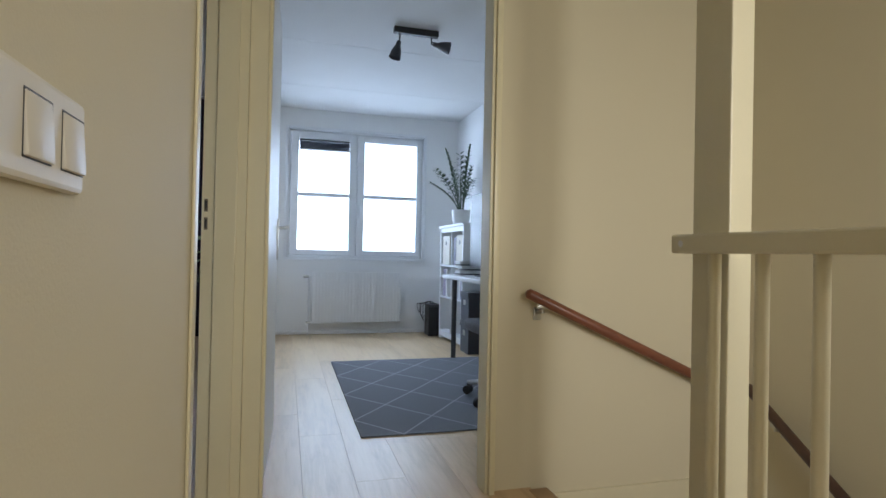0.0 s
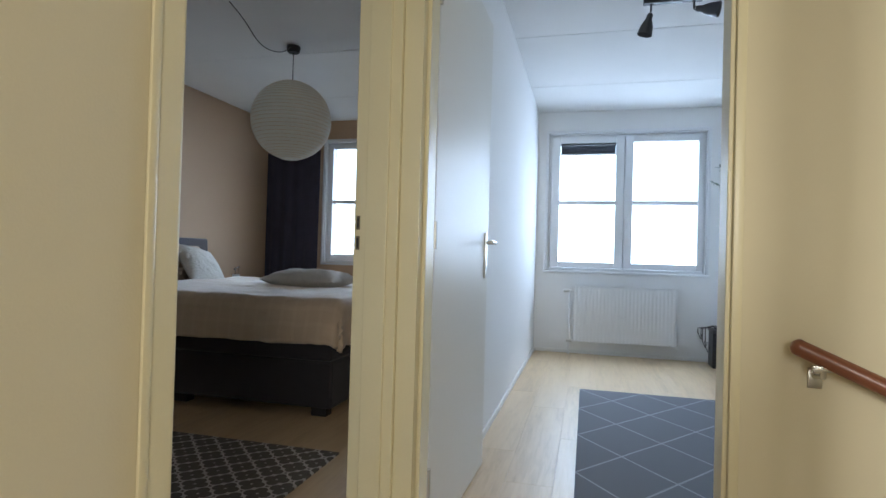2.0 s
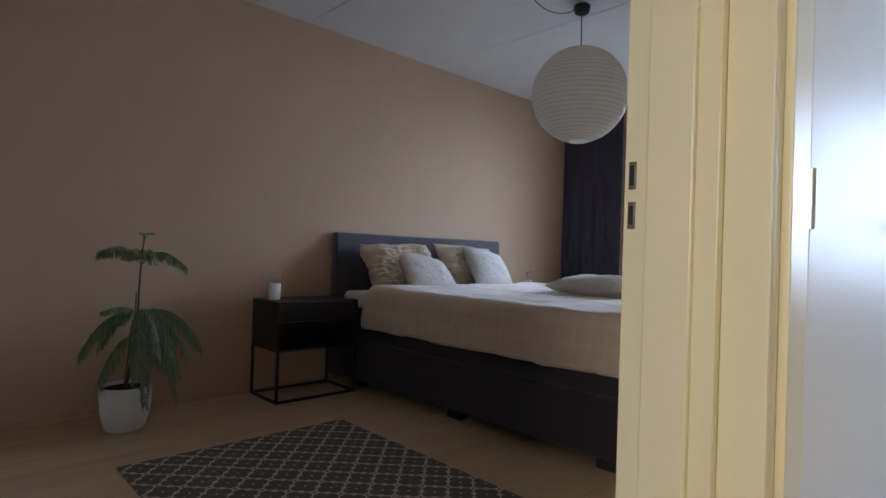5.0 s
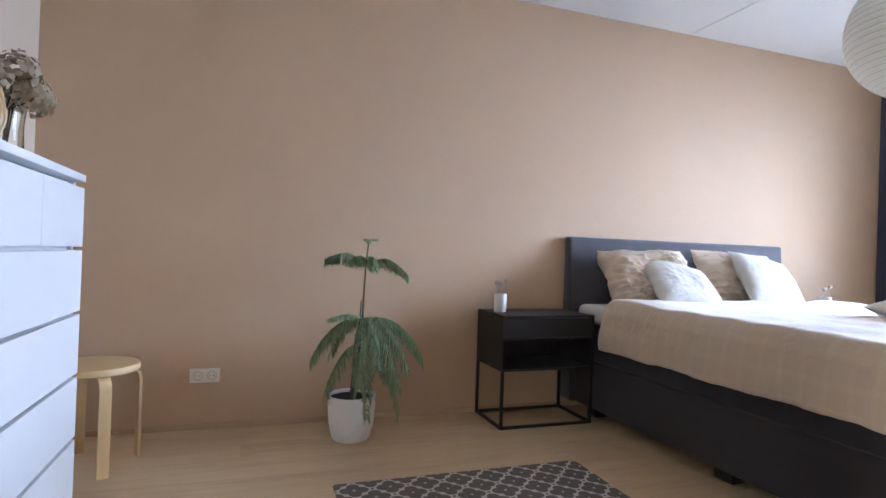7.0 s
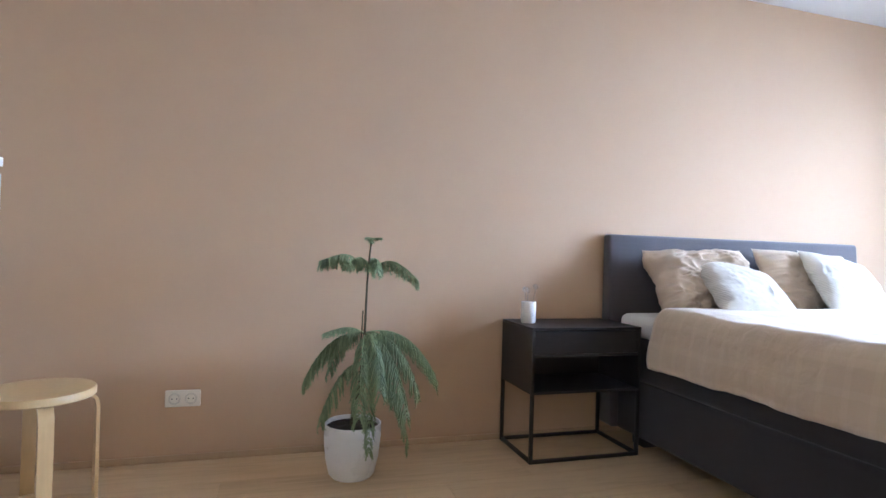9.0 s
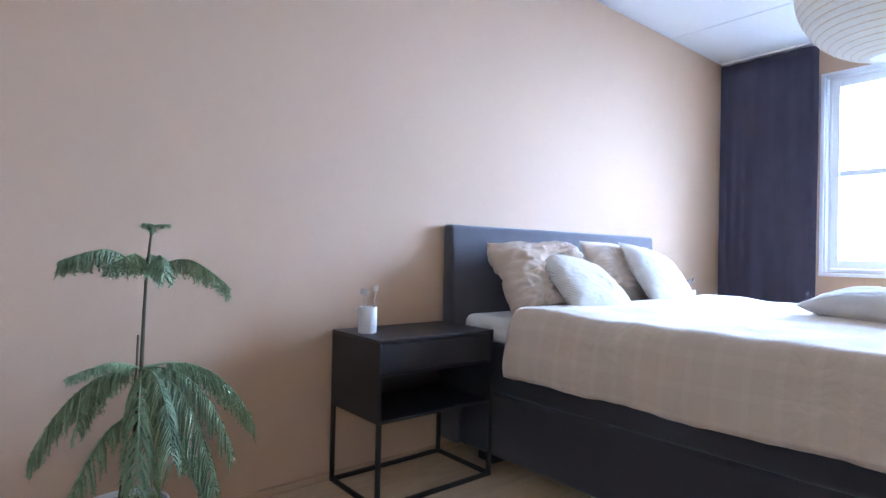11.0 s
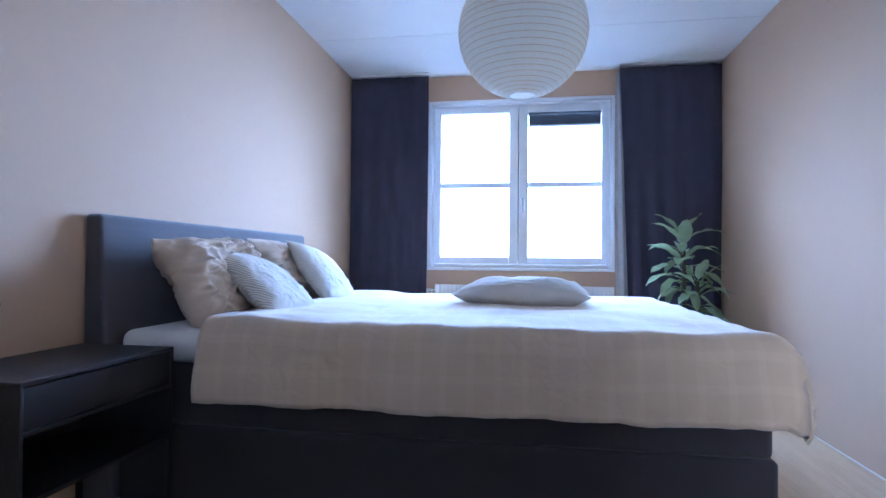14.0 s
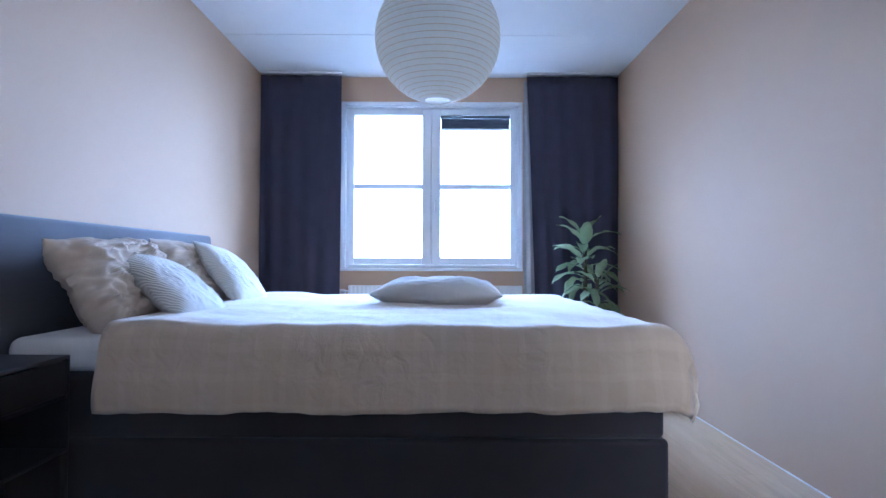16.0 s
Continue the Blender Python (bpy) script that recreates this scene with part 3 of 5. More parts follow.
def window(name, o, panes, blind, label):
    """Two-light window: frame, two sashes with a glazing bar, glass, handle, casing and sill."""
    x0, x1, z0, z1 = o
    root = thing(name, ((x0 + x1) / 2, YF + 0.1, z0), label, "window", kind="structure")
    fy0, fy1 = YF + 0.05, YF + 0.15
    mid = (panes[0][1] + panes[1][0]) / 2
    part("window_frame", boxes(((x0, fy0, z0), (x0 + 0.03, fy1, z1)), ((x1 - 0.03, fy0, z0), (x1, fy1, z1)),
                               ((x0 + 0.03, fy0, z0), (x1 - 0.03, fy1, z0 + 0.03)), ((x0 + 0.03, fy0, z1 - 0.03), (x1 - 0.03, fy1, z1)), bevel=0.004), UPVC, root)
    part("reveal", boxes(((x0 - 0.002, YF - 0.004, z0), (x0 + 0.012, fy0, z1)), ((x1 - 0.012, YF - 0.004, z0), (x1 + 0.002, fy0, z1)),
                         ((x0, YF - 0.004, z1 - 0.012), (x1, fy0, z1 + 0.002))), UPVC, root)
    part("casing", boxes(((x0 - 0.026, YF - 0.014, z0 - 0.012), (x0 - 0.001, YF - 0.0005, z1 + 0.026)), ((x1 + 0.001, YF - 0.014, z0 - 0.012), (x1 + 0.026, YF - 0.0005, z1 + 0.026)),
                         ((x0 - 0.001, YF - 0.014, z1 + 0.001), (x1 + 0.001, YF - 0.0005, z1 + 0.026)), bevel=0.003), UPVC, root)
    part("window_sill", boxes(((x0 - 0.026, YF - 0.022, z0 - 0.026), (x1 + 0.026, fy0 + 0.002, z0 - 0.002)), bevel=0.004), UPVC, root)
    part("mullion", boxes(((mid - 0.03, YF + 0.116, z0 + 0.03), (mid + 0.03, fy1, z1 - 0.03)), bevel=0.003), UPVC, root)
    for k, (p0, p1) in enumerate(panes):
        s0, s1 = (x0 + 0.032, mid - 0.002) if k == 0 else (mid + 0.002, x1 - 0.032)
        q0, q1 = z0 + 0.032, z1 - 0.032
        g0, g1 = 0.955, 2.215
        sy0, sy1 = YF + 0.035, YF + 0.115
        sash = part("sash", boxes(((s0, sy0, q0), (p0, sy1, q1)), ((p1, sy0, q0), (s1, sy1, q1)), ((p0, sy0, q0), (p1, sy1, g0)), ((p0, sy0, g1), (p1, sy1, q1)), bevel=0.006), UPVC, root)
        part("glazing_bar", boxes(((p0 - 0.002, YF + 0.05, 1.564), (p1 + 0.002, YF + 0.11, 1.606)), bevel=0.004), UPVC, sash)
        for v0, v1 in ((g0, 1.566), (1.604, g1)):
            pane = part("pane", boxes(((p0 - 0.004, YF + 0.085, v0 - 0.004), (p1 + 0.004, YF + 0.091, v1 + 0.004))), CLEAR, sash, soft=False)
            pane.visible_shadow = False
        if k == 1:
            hx = mid + 0.035
            bm = boxes(((hx - 0.012, sy0 - 0.006, 1.40), (hx + 0.012, sy0, 1.47)), bevel=0.002)
            tube(bm, [(hx, sy0, 1.455), (hx, sy0 - 0.04, 1.455), (hx, sy0 - 0.045, 1.44), (hx, sy0 - 0.045, 1.34)], 0.008, 8)
            part("window_handle", bm, UPVC, sash, "white lever handle")
        if k == blind:
            roll = thing("pleated_blind", ((p0 + p1) / 2, YF + 0.06, 2.1), "dark grey pleated blind, drawn up on the sash", "blind")
            bm = bmesh.new()
            for i in range(6):
                slab(bm, (p0 + 0.004, YF + 0.046, 2.105 + i * 0.0145), (p1 - 0.004, YF + 0.078, 2.117 + i * 0.0145), 0.003)
            part("pleats", bm, BLIND, roll)
            part("head_rail", boxes(((p0, YF + 0.044, 2.194), (p1, YF + 0.08, 2.212)), bevel=0.003), GREY_METAL, roll)
            part("bottom_rail", boxes(((p0 + 0.002, YF + 0.044, 2.088), (p1 - 0.002, YF + 0.08, 2.103)), bevel=0.003), UPVC, roll, "white bottom rail")
    return root


window("window_bedroom", BW, ((0.792, 1.392), (1.554, 2.17)), 1, "white plastic two-light bedroom window with glazing bars")
window("window_study", SW, ((3.435, 4.005), (4.178, 4.80)), 0, "white plastic two-light study window with glazing bars")


# ---------- skirtings ----------
def skirting(name, a, b, label):
    single(name, boxes((a, b), bevel=0.004), SKIRT, (0, 0, 0), label, "skirting", "structure")


skirting("baseboard_east_bedroom", (XP - 0.007, DY1 + 0.06, 0), (XP - 0.0005, YF, 0.007), "low white skirting along the taupe wall")
skirting("baseboard_study_west", (XS + 0.0005, YS + 0.2, 0), (XS + 0.012, YF, 0.04), "low white skirting along the study wall")
skirting("baseboard_study_north", (XS + 0.013, YF - 0.012, 0), (XE, YF - 0.0005, 0.035), "low white skirting below the study window")
single("baseboard_west", boxes(((0.0005, -1.3, 0), (0.012, YF, 0.03)), bevel=0.003), plain("taupe_skirting_paint", (0.50, 0.35, 0.22), 0.5), (0, 0, 0), "low taupe skirting along the bedroom wall", "skirting", "structure")


# ---------- stairs and balustrade ----------
def stairs():
    px, py = 4.345, -0.64
    root = thing("stairs", (px, py, 0), "wooden winder stairs going down from the landing", "stairs", kind="structure")
    far = {90: (px, YS), 60: (px + (YS - py) * math.tan(radians(30)), YS), 45: (XE, YS), 30: (XE, py + (XE - px) * math.tan(radians(30))), 0: (XE, py)}
    for k, corners in enumerate(((90, 60), (60, 45, 30), (30, 0))):
        z = -0.185 * (k + 1)
        bm = bmesh.new()
        pts = [(px, py)] + [far[c] for c in corners]
        lo = [bm.verts.new((x, y, z - 0.04)) for x, y in pts]
        hi = [bm.verts.new((x, y, z)) for x, y in pts]
        bm.faces.new(hi)
        bm.faces.new(list(reversed(lo)))
        for i in range(len(pts)):
            j = (i + 1) % len(pts)
            bm.faces.new((lo[i], lo[j], hi[j], hi[i]))
        part("tread", bm, STAIR_WOOD, root)
    for k in range(9):
        z = -0.185 * (k + 4)
        y = py - 0.22 * k
        part("tread", boxes(((px, y - 0.25, z - 0.04), (XE - 0.002, y, z)), bevel=0.008), STAIR_WOOD, root)
        part("riser", boxes(((px, y - 0.008, z), (XE - 0.002, y + 0.008, z + 0.145))), RAIL_PAINT, root)
    part("nosing", boxes(((4.27, py + 0.01, -0.035), (4.36, YS - 0.016, 0.004)), bevel=0.012), STAIR_WOOD, root, "worn wooden landing nosing")
    part("first_riser", boxes(((4.335, py + 0.01, -0.19), (4.35, YS - 0.016, -0.03))), RAIL_PAINT, root)
    part("wall_string", boxes(((4.30, YS - 0.016, -0.5), (XE - 0.002, YS - 0.001, -0.03)), bevel=0.004), RAIL_PAINT, root, "cream painted wall string")
    part("landing_fascia", boxes(((4.292, -3.19, -0.24), (4.325, py, 0.02)), bevel=0.004), RAIL_PAINT, root, "cream painted landing edge board")


stairs()
single("newel_post", boxes(((4.302, -0.757, -0.3), (4.366, -0.637, H)), bevel=0.004), RAIL_PAINT, (4.334, -0.7, -0.3), "cream painted square newel post from stairs to ceiling", "newel post")


def balustrade():
    root = thing("balustrade", (4.27, -1.9, 0), "cream painted wooden balustrade along the stairwell", "balustrade")
    rail = part("top_rail", boxes(((4.245, -3.19, 0.945), (4.301, -0.628, 0.991)), bevel=0.006), RAIL_PAINT, root)
    bm = bmesh.new()
    tube(bm, [(4.2435, -0.665, 0.968), (4.247, -0.665, 0.968)], 0.008, 12)
    part("screw_cap", bm, SKIRT, rail, "white screw cap")
    y = -0.747
    while y > -3.15:
        bm = bmesh.new()
        tube(bm, [(4.272, y, 0.004), (4.272, y, 0.946)], 0.0145, 14)
        part("baluster", bm, RAIL_PAINT, root)
        y -= 0.132
    part("bottom_rail", boxes(((4.25, -3.19, 0.0), (4.291, -0.66, 0.03)), bevel=0.004), RAIL_PAINT, root)


balustrade()


def handrail(name, p0, p1, off, label, brackets, wood):
    """Round rail on steel brackets; off: way from the rail to its wall."""
    a, b, o = Vector(p0), Vector(p1), Vector(off)
    root = thing(name, a, label, "handrail")
    d = (b - a).normalized()
    bm = bmesh.new()
    tube(bm, [a - d * 0.012, a - d * 0.006, a, b, b + d * 0.006], [0.010, 0.0175, 0.021, 0.021, 0.012], 16)
    part("rail", bm, wood, root)
    for t in brackets:
        c = a + (b - a) * t
        bm = bmesh.new()
        w = c + o + Vector((0, 0, -0.055))
        tube(bm, [c + Vector((0, 0, -0.018)), c + Vector((0, 0, -0.045)), w], 0.007, 8)
        side = Vector((abs(o.y), abs(o.x), 0)).normalized()
        n = o.normalized()
        lo = w - side * 0.016 - n * 0.008 + Vector((0, 0, -0.028))
        hi = w + side * 0.016 + n * 0.001 + Vector((0, 0, 0.022))
        slab(bm, [min(lo[i], hi[i]) for i in range(3)], [max(lo[i], hi[i]) for i in range(3)], 0.001)
        sa = c - d * 0.02 + Vector((0, 0, -0.03))
        sb = c + d * 0.02 + Vector((0, 0, -0.019))
        slab(bm, [min(sa[i], sb[i]) - 0.006 for i in range(3)], [max(sa[i], sb[i]) + 0.004 for i in range(3)], 0.001)
        part("bracket", bm, STEEL, root, "steel bracket screwed to the wall")


handrail("handrail", (4.245, 0.195, 0.783), (5.22, 0.195, 0.345), (0, 0.055, 0), "round mahogany stair handrail on steel brackets", (0.06, 0.9), MAHOGANY)
handrail("handrail", (5.245, 0.13, 0.386), (5.245, -2.2, -1.20), (0.055, 0, 0), "mahogany handrail on the stairwell wall, its shade put into the colour", (0.06, 0.5, 0.95), SHADED_RAIL)


def light_switch():
    root = thing("light_switch", (XH, -1.39, 1.007), "white double rocker light switch on the landing wall", "light switch")
    y0, y1, z0, z1 = -1.452, -1.311, 0.969, 1.038
    part("plate", boxes(((XH, y0, z0), (XH + 0.010, y1, z1)), bevel=0.0045), SWITCH, root)
    for a, b in ((y1 - 0.104, y1 - 0.064), (y1 - 0.046, y1 - 0.006)):
        # thin dark sheet drawn as the shade round each rocker
        part("rocker_shade_strip", boxes(((XH + 0.0098, a - 0.0008, z0 + 0.0135), (XH + 0.0104, b + 0.0008, z1 - 0.0135))), GREY_METAL, root, "dark strip for the shade in the gap round the rocker")
        bm = boxes(((XH + 0.009, a, z0 + 0.0145), (XH + 0.0135, b, z1 - 0.0145)), bevel=0.0015)
        for v in bm.verts:
            if v.co.z > 1.0 and v.co.x > XH + 0.012:
                v.co.x -= 0.0026
        part("rocker", bm, SWITCH, root)


light_switch()
# added ring round the unseen ceiling fill lamp, no known fitting
cl = thing("fill_lamp_ring", (3.78, -2.0, H), "round steel ceiling ring, unseen, added round the landing's fill lamp", "ceiling light")
bm = bmesh.new()
turned(bm, [(0.0, 0.0), (0.20, 0.0), (0.20, -0.05), (0.19, -0.06), (0.185, -0.06), (0.185, -0.01), (0.0, -0.01)], (3.78, -2.0, H))
part("ring", bm, STEEL, cl)


# ---------- bedroom: bed ----------
def puff(w, h, depth, seed, wrinkle=0.012, n=64, ear=0.05):
    """A filled cushion, flat along x and y: two bulged faces meeting in a seam."""
    bm = bmesh.new()
    rows = {}
    for side in (1, -1):
        for i in range(n + 1):
            for j in range(n + 1):
                u, v = 2 * i / n - 1, 2 * j / n - 1
                rim = i in (0, n) or j in (0, n)
                key = (i, j, 0) if rim else (i, j, side)
                if key in rows:
                    continue
                fill = ((1 - abs(u) ** 3) * (1 - abs(v) ** 3)) ** 0.6
                pull = 1 - ear * (1 - abs(u * v)) * (max(abs(u), abs(v)) ** 3)
                p = Vector((u * w / 2 * pull, v * h / 2 * pull, 0))
                q = Vector((u * 2.2 + seed, v * 2.2, side * 0.6))
                wav = noise.noise(q) * wrinkle + (0.5 - abs(noise.noise(q * 2.3))) * wrinkle * 0.9 + (0.3 - abs(noise.noise(Vector((q.x * 3.1 + q.y * 2.0, q.y * 5.5, q.z))))) * wrinkle * 0.45
                if wrinkle > 0.02:
                    bend = noise.noise(q * 0.8) * 1.5
                    ridge = 1 - abs(noise.noise(Vector((q.x * 1.1 + bend, q.y * 2.6 + bend + q.x, q.z + 4)))) * 2.2
                    wav += max(0.0, ridge) ** 2 * wrinkle * 0.55
                p.z = side * fill * depth / 2 + (wav * (0.35 + 0.65 * fill))
                p.x += noise.noise(q * 1.7 + Vector((9, 0, 0))) * wrinkle * 0.8
                rows[key] = bm.verts.new(p)
    for side in (1, -1):
        for i in range(n):
            for j in range(n):
                quad = []
                for a, b in ((i, j), (i + 1, j), (i + 1, j + 1), (i, j + 1)):
                    rim = a in (0, n) or b in (0, n)
                    quad.append(rows[(a, b, 0 if rim else side)])
                if len(set(quad)) == 4:
                    bm.faces.new(quad if side > 0 else list(reversed(quad)))
    return bm


def laid(name, bm, material, m, label, category, group=""):
    """Links a cushion built about its own middle, at the pose m."""
    bmesh.ops.recalc_face_normals(bm, faces=bm.faces)
    me = bpy.data.meshes.new(name)
    bm.to_mesh(me)
    bm.free()
    me.materials.append(material)
    smooth(me, 80)
    ob = new(name, me)
    ob.matrix_world = m
    return tagged(ob, label, category, group)


BY0, BY1, BX1 = 1.600, 3.365, 2.31


def bed():
    root = thing("box_spring_bed", (1.15, 2.48, 0), "anthracite upholstered double box spring bed, its headboard in a window-lit tone", "bed")
    # headboard, thinner towards its top edge
    bm = boxes(((0.002, 1.576, 0.06), (0.13, 3.378, 1.085)), bevel=0.018)
    for v in bm.verts:
        if v.co.x > 0.06:
            v.co.x -= 0.065 * max(0.0, (v.co.z - 0.55) / 0.53)
    part("headboard", bm, LIT_BED_CLOTH, root, "upholstered headboard in the bed's cloth, made paler for the window light")
    part("base", boxes(((0.132, BY0, 0.065), (BX1, BY1, 0.342)), bevel=0.018), BED_CLOTH, root, "anthracite upholstered base")
    part("box_mattress", boxes(((0.132, BY0 + 0.006, 0.340), (BX1 - 0.012, BY1 - 0.006, 0.555)), bevel=0.022), BED_CLOTH, root, "anthracite pocket mattress")
    part("topper", boxes(((0.125, BY0 + 0.004, 0.555), (BX1 - 0.02, BY1 - 0.01, 0.668)), bevel=0.04), SHEET, root, "white sheeted mattress topper")
    for x in (0.24, 1.22, 2.2):
        for y in (1.70, 3.26):
            part("bed_leg", boxes(((x - 0.05, y - 0.04, 0), (x + 0.05, y + 0.04, 0.067)), bevel=0.006), BLACK_WOOD, root, "black block foot")


bed()


def duvet():
    """Linen cover that falls over the long sides and the foot of the bed."""
    top, r = 0.668, 0.06
    ex0, ex1 = 0.455, 2.352
    ey0, ey1 = BY0 - 0.012, BY1 + 0.012
    drop = 0.265

    def fold(d):
        if d <= 0:
            return 0.0, 0.0
        if d < r * math.pi / 2:
            return r * math.sin(d / r), r * (1 - math.cos(d / r))
        return r, r + d - r * math.pi / 2

    bm = bmesh.new()
    uvl = bm.loops.layers.uv.new("UVMap")
    nx, ny = 110, 120
    grid = []
    for i in range(nx + 1):
        s = ex0 + (ex1 - r + drop - ex0) * i / nx
        row = []
        for j in range(ny + 1):
            t = (ey0 + r - drop) + (ey1 - ey0 - 2 * r + 2 * drop) * j / ny
            ox, dx = fold(s - (ex1 - r))
            if t < ey0 + r:
                oy, dy = fold(ey0 + r - t)
                oy = -oy
                base_y = ey0 + r
            else:
                oy, dy = fold(t - (ey1 - r))
                base_y = min(t, ey1 - r)
            x = min(s, ex1 - r) + ox
            y = base_y + oy
            down = (dx ** 5 + dy ** 5) ** 0.2
            hang = min(1.0, down / 0.2)
            q = Vector((s * 1.6, t * 1.6, 0.3))
            rise = 0.018 * noise.noise(q * 1.4) + 0.011 * noise.noise(q * 3.4) + 0.022 * (1 - hang)
            # crown towards the head, softer at the turned edge
            rise += 0.012 * math.exp(-((s - 0.62) / 0.15) ** 2)
            z = top + 0.006 + rise * (1 - 0.6 * hang) - down
            z += (0.016 * noise.noise(Vector((s * 1.1 + 3, t * 1.1, 7.0))) + 0.006 * noise.noise(Vector((s * 6.5, t * 6.5, 9.0))) + 0.004 * noise.noise(Vector((s * 19.0, t * 19.0, 4.0)))) * hang
            ruck = max(0.0, (s - 1.75) / 0.8)
            fl = (0.016 + 0.032 * ruck) * noise.noise(Vector((s * 6.0, t * 6.0, 2.0))) + 0.012 * ruck * noise.noise(Vector((s * 13.0, t * 13.0, 6.0))) + 0.014 * noise.noise(Vector((s * 1.9, t * 1.9, 5.0)))
            # gathers that run down the fall near the foot
            fl += 0.040 * ruck * hang * noise.noise(Vector(((s + 0.5 * dy if dy > dx else t) * 10.0, 1.5, 3.0)))
            both = min(dx, dy) / drop
            fl *= 1 - min(1.0, both * 3.5)
            fl += 0.024 * math.sin(math.pi * min(1.0, down / drop))
            z -= 0.045 * hang * min(1.0, both * 3.5)
            if dy > 0.03:
                y += (fl + 0.012) * hang * (-1 if oy < 0 else 1)
            if dx > 0.03:
                x += (fl + 0.006) * hang
            x += 0.012 * noise.noise(Vector((t * 3.0, 0, 4.0))) * max(0.0, 1 - (s - ex0) / 0.25)
            row.append((bm.verts.new((x, y, z)), s, t, min(dx, dy)))
        grid.append(row)
    for i in range(nx):
        for j in range(ny):
            quad = (grid[i][j], grid[i + 1][j], grid[i + 1][j + 1], grid[i][j + 1])
            # the spare cloth of the two corners is tucked away
            if min(q[3] for q in quad) > 0.115:
                continue
            f = bm.faces.new([q[0] for q in quad])
            for lp, q in zip(f.loops, quad):
                lp[uvl].uv = (q[1], q[2])
    bmesh.ops.delete(bm, geom=[v for v in bm.verts if not v.link_faces], context="VERTS")
    at = (1.3, 2.48, top)
    bmesh.ops.translate(bm, verts=bm.verts, vec=-Vector(at))
    me = bpy.data.meshes.new("duvet")
    bm.to_mesh(me)
    bm.free()
    me.materials.append(LINEN)
    smooth(me, 80)
    ob = new("duvet", me)
    ob.location = at
    sol = ob.modifiers.new("thickness", "SOLIDIFY")
    sol.thickness, sol.offset = 0.018, 1.0
    tagged(ob, "sand linen duvet cover with faint checks, spread over the bed", "duvet")


duvet()


def leaning(x, y, z, back, roll, turn=0.0):
    """Pose of a cushion that leans against the headboard: width along y, height up."""
    face = Matrix(((0, 0, 1, 0), (1, 0, 0, 0), (0, 1, 0, 0), (0, 0, 0, 1)))
    return Matrix.Translation((x, y, z)) @ Matrix.Rotation(radians(turn), 4, "Z") @ Matrix.Rotation(radians(-back), 4, "Y") @ Matrix.Rotation(radians(roll), 4, "X") @ face


laid("pillow", puff(0.66, 0.42, 0.20, 1.0, 0.036), LINEN_PLAIN, leaning(0.27, 2.03, 0.825, 30, 2, 0), "crumpled sand linen pillow leaning on the headboard", "pillow", "sand linen pillows")
laid("pillow", puff(0.66, 0.43, 0.17, 5.0, 0.028), LINEN_PLAIN, leaning(0.25, 2.77, 0.825, 26, -3, 0), "sand linen pillow behind a ribbed cushion", "pillow", "sand linen pillows")
laid("cushion", puff(0.46, 0.43, 0.14, 8.0, 0.010), CUSHION, leaning(0.45, 2.13, 0.79, 50, -14, 4), "off-white ribbed cushion leaning on a pillow", "cushion", "ribbed cushions")
laid("cushion", puff(0.46, 0.43, 0.14, 11.0, 0.010), CUSHION, leaning(0.42, 2.84, 0.83, 40, -13, 4), "off-white ribbed cushion propped upright", "cushion", "ribbed cushions")
laid("cushion", puff(0.68, 0.48, 0.165, 14.0, 0.014, ear=0.13), woven("grey_cushion_cloth", (0.52, 0.485, 0.44), 1000), pose(1.545, 2.74, 0.757, 0, 0, -4), "grey-beige oblong cushion lying flat on the duvet", "cushion")


# ---------- bedroom: nightstands ----------
def nightstand(y0, y1, label):
    x0, x1 = 0.012, 0.37
    zb, zt = 0.315, 0.622
    root = thing("nightstand", ((x0 + x1) / 2, (y0 + y1) / 2, 0), label, "nightstand", "nightstands beside the bed")
    w = 0.012
    for name, a, c in (("side_panel", (x0, y0, zb), (x1, y0 + w, zt - w)), ("side_panel", (x0, y1 - w, zb), (x1, y1, zt - w)), ("top", (x0, y0, zt - w), (x1, y1, zt)),
                       ("bottom_panel", (x0, y0 + w, zb), (x1, y1 - w, zb + w)), ("back_panel", (x0, y0 + w, zb + w), (x0 + w, y1 - w, zt - w)), ("shelf", (x0 + w, y0 + w, 0.485), (x1 - 0.002, y1 - w, 0.497))):
        part(name, boxes((a, c), bevel=0.0015), BLACK_WOOD, root)
    part("drawer", boxes(((x0 + 0.1, y0 + w + 0.003, 0.499), (x1 - 0.006, y1 - w - 0.003, zt - w - 0.005)), bevel=0.0015), BLACK_WOOD, root, "flush black drawer front")
    b = 0.016
    for x, y in ((x0, y0), (x1 - b, y0), (x0, y1 - b), (x1 - b, y1 - b)):
        part("leg", boxes(((x, y, 0), (x + b, y + b, zb - 0.0005)), bevel=0.001), BLACK_STEEL, root)
    for a, c in (((x0 + b, y0, 0), (x1 - b, y0 + b, b)), ((x0 + b, y1 - b, 0), (x1 - b, y1, b)), ((x0, y0 + b, 0), (x0 + b, y1 - b, b)), ((x1 - b, y0 + b, 0), (x1, y1 - b, b))):
        part("stretcher", boxes((a, c), bevel=0.001), BLACK_STEEL, root)


nightstand(0.990, 1.568, "black nightstand with drawer and open shelf beside the bed")
nightstand(3.40, 3.978, "black nightstand on the window side of the bed")


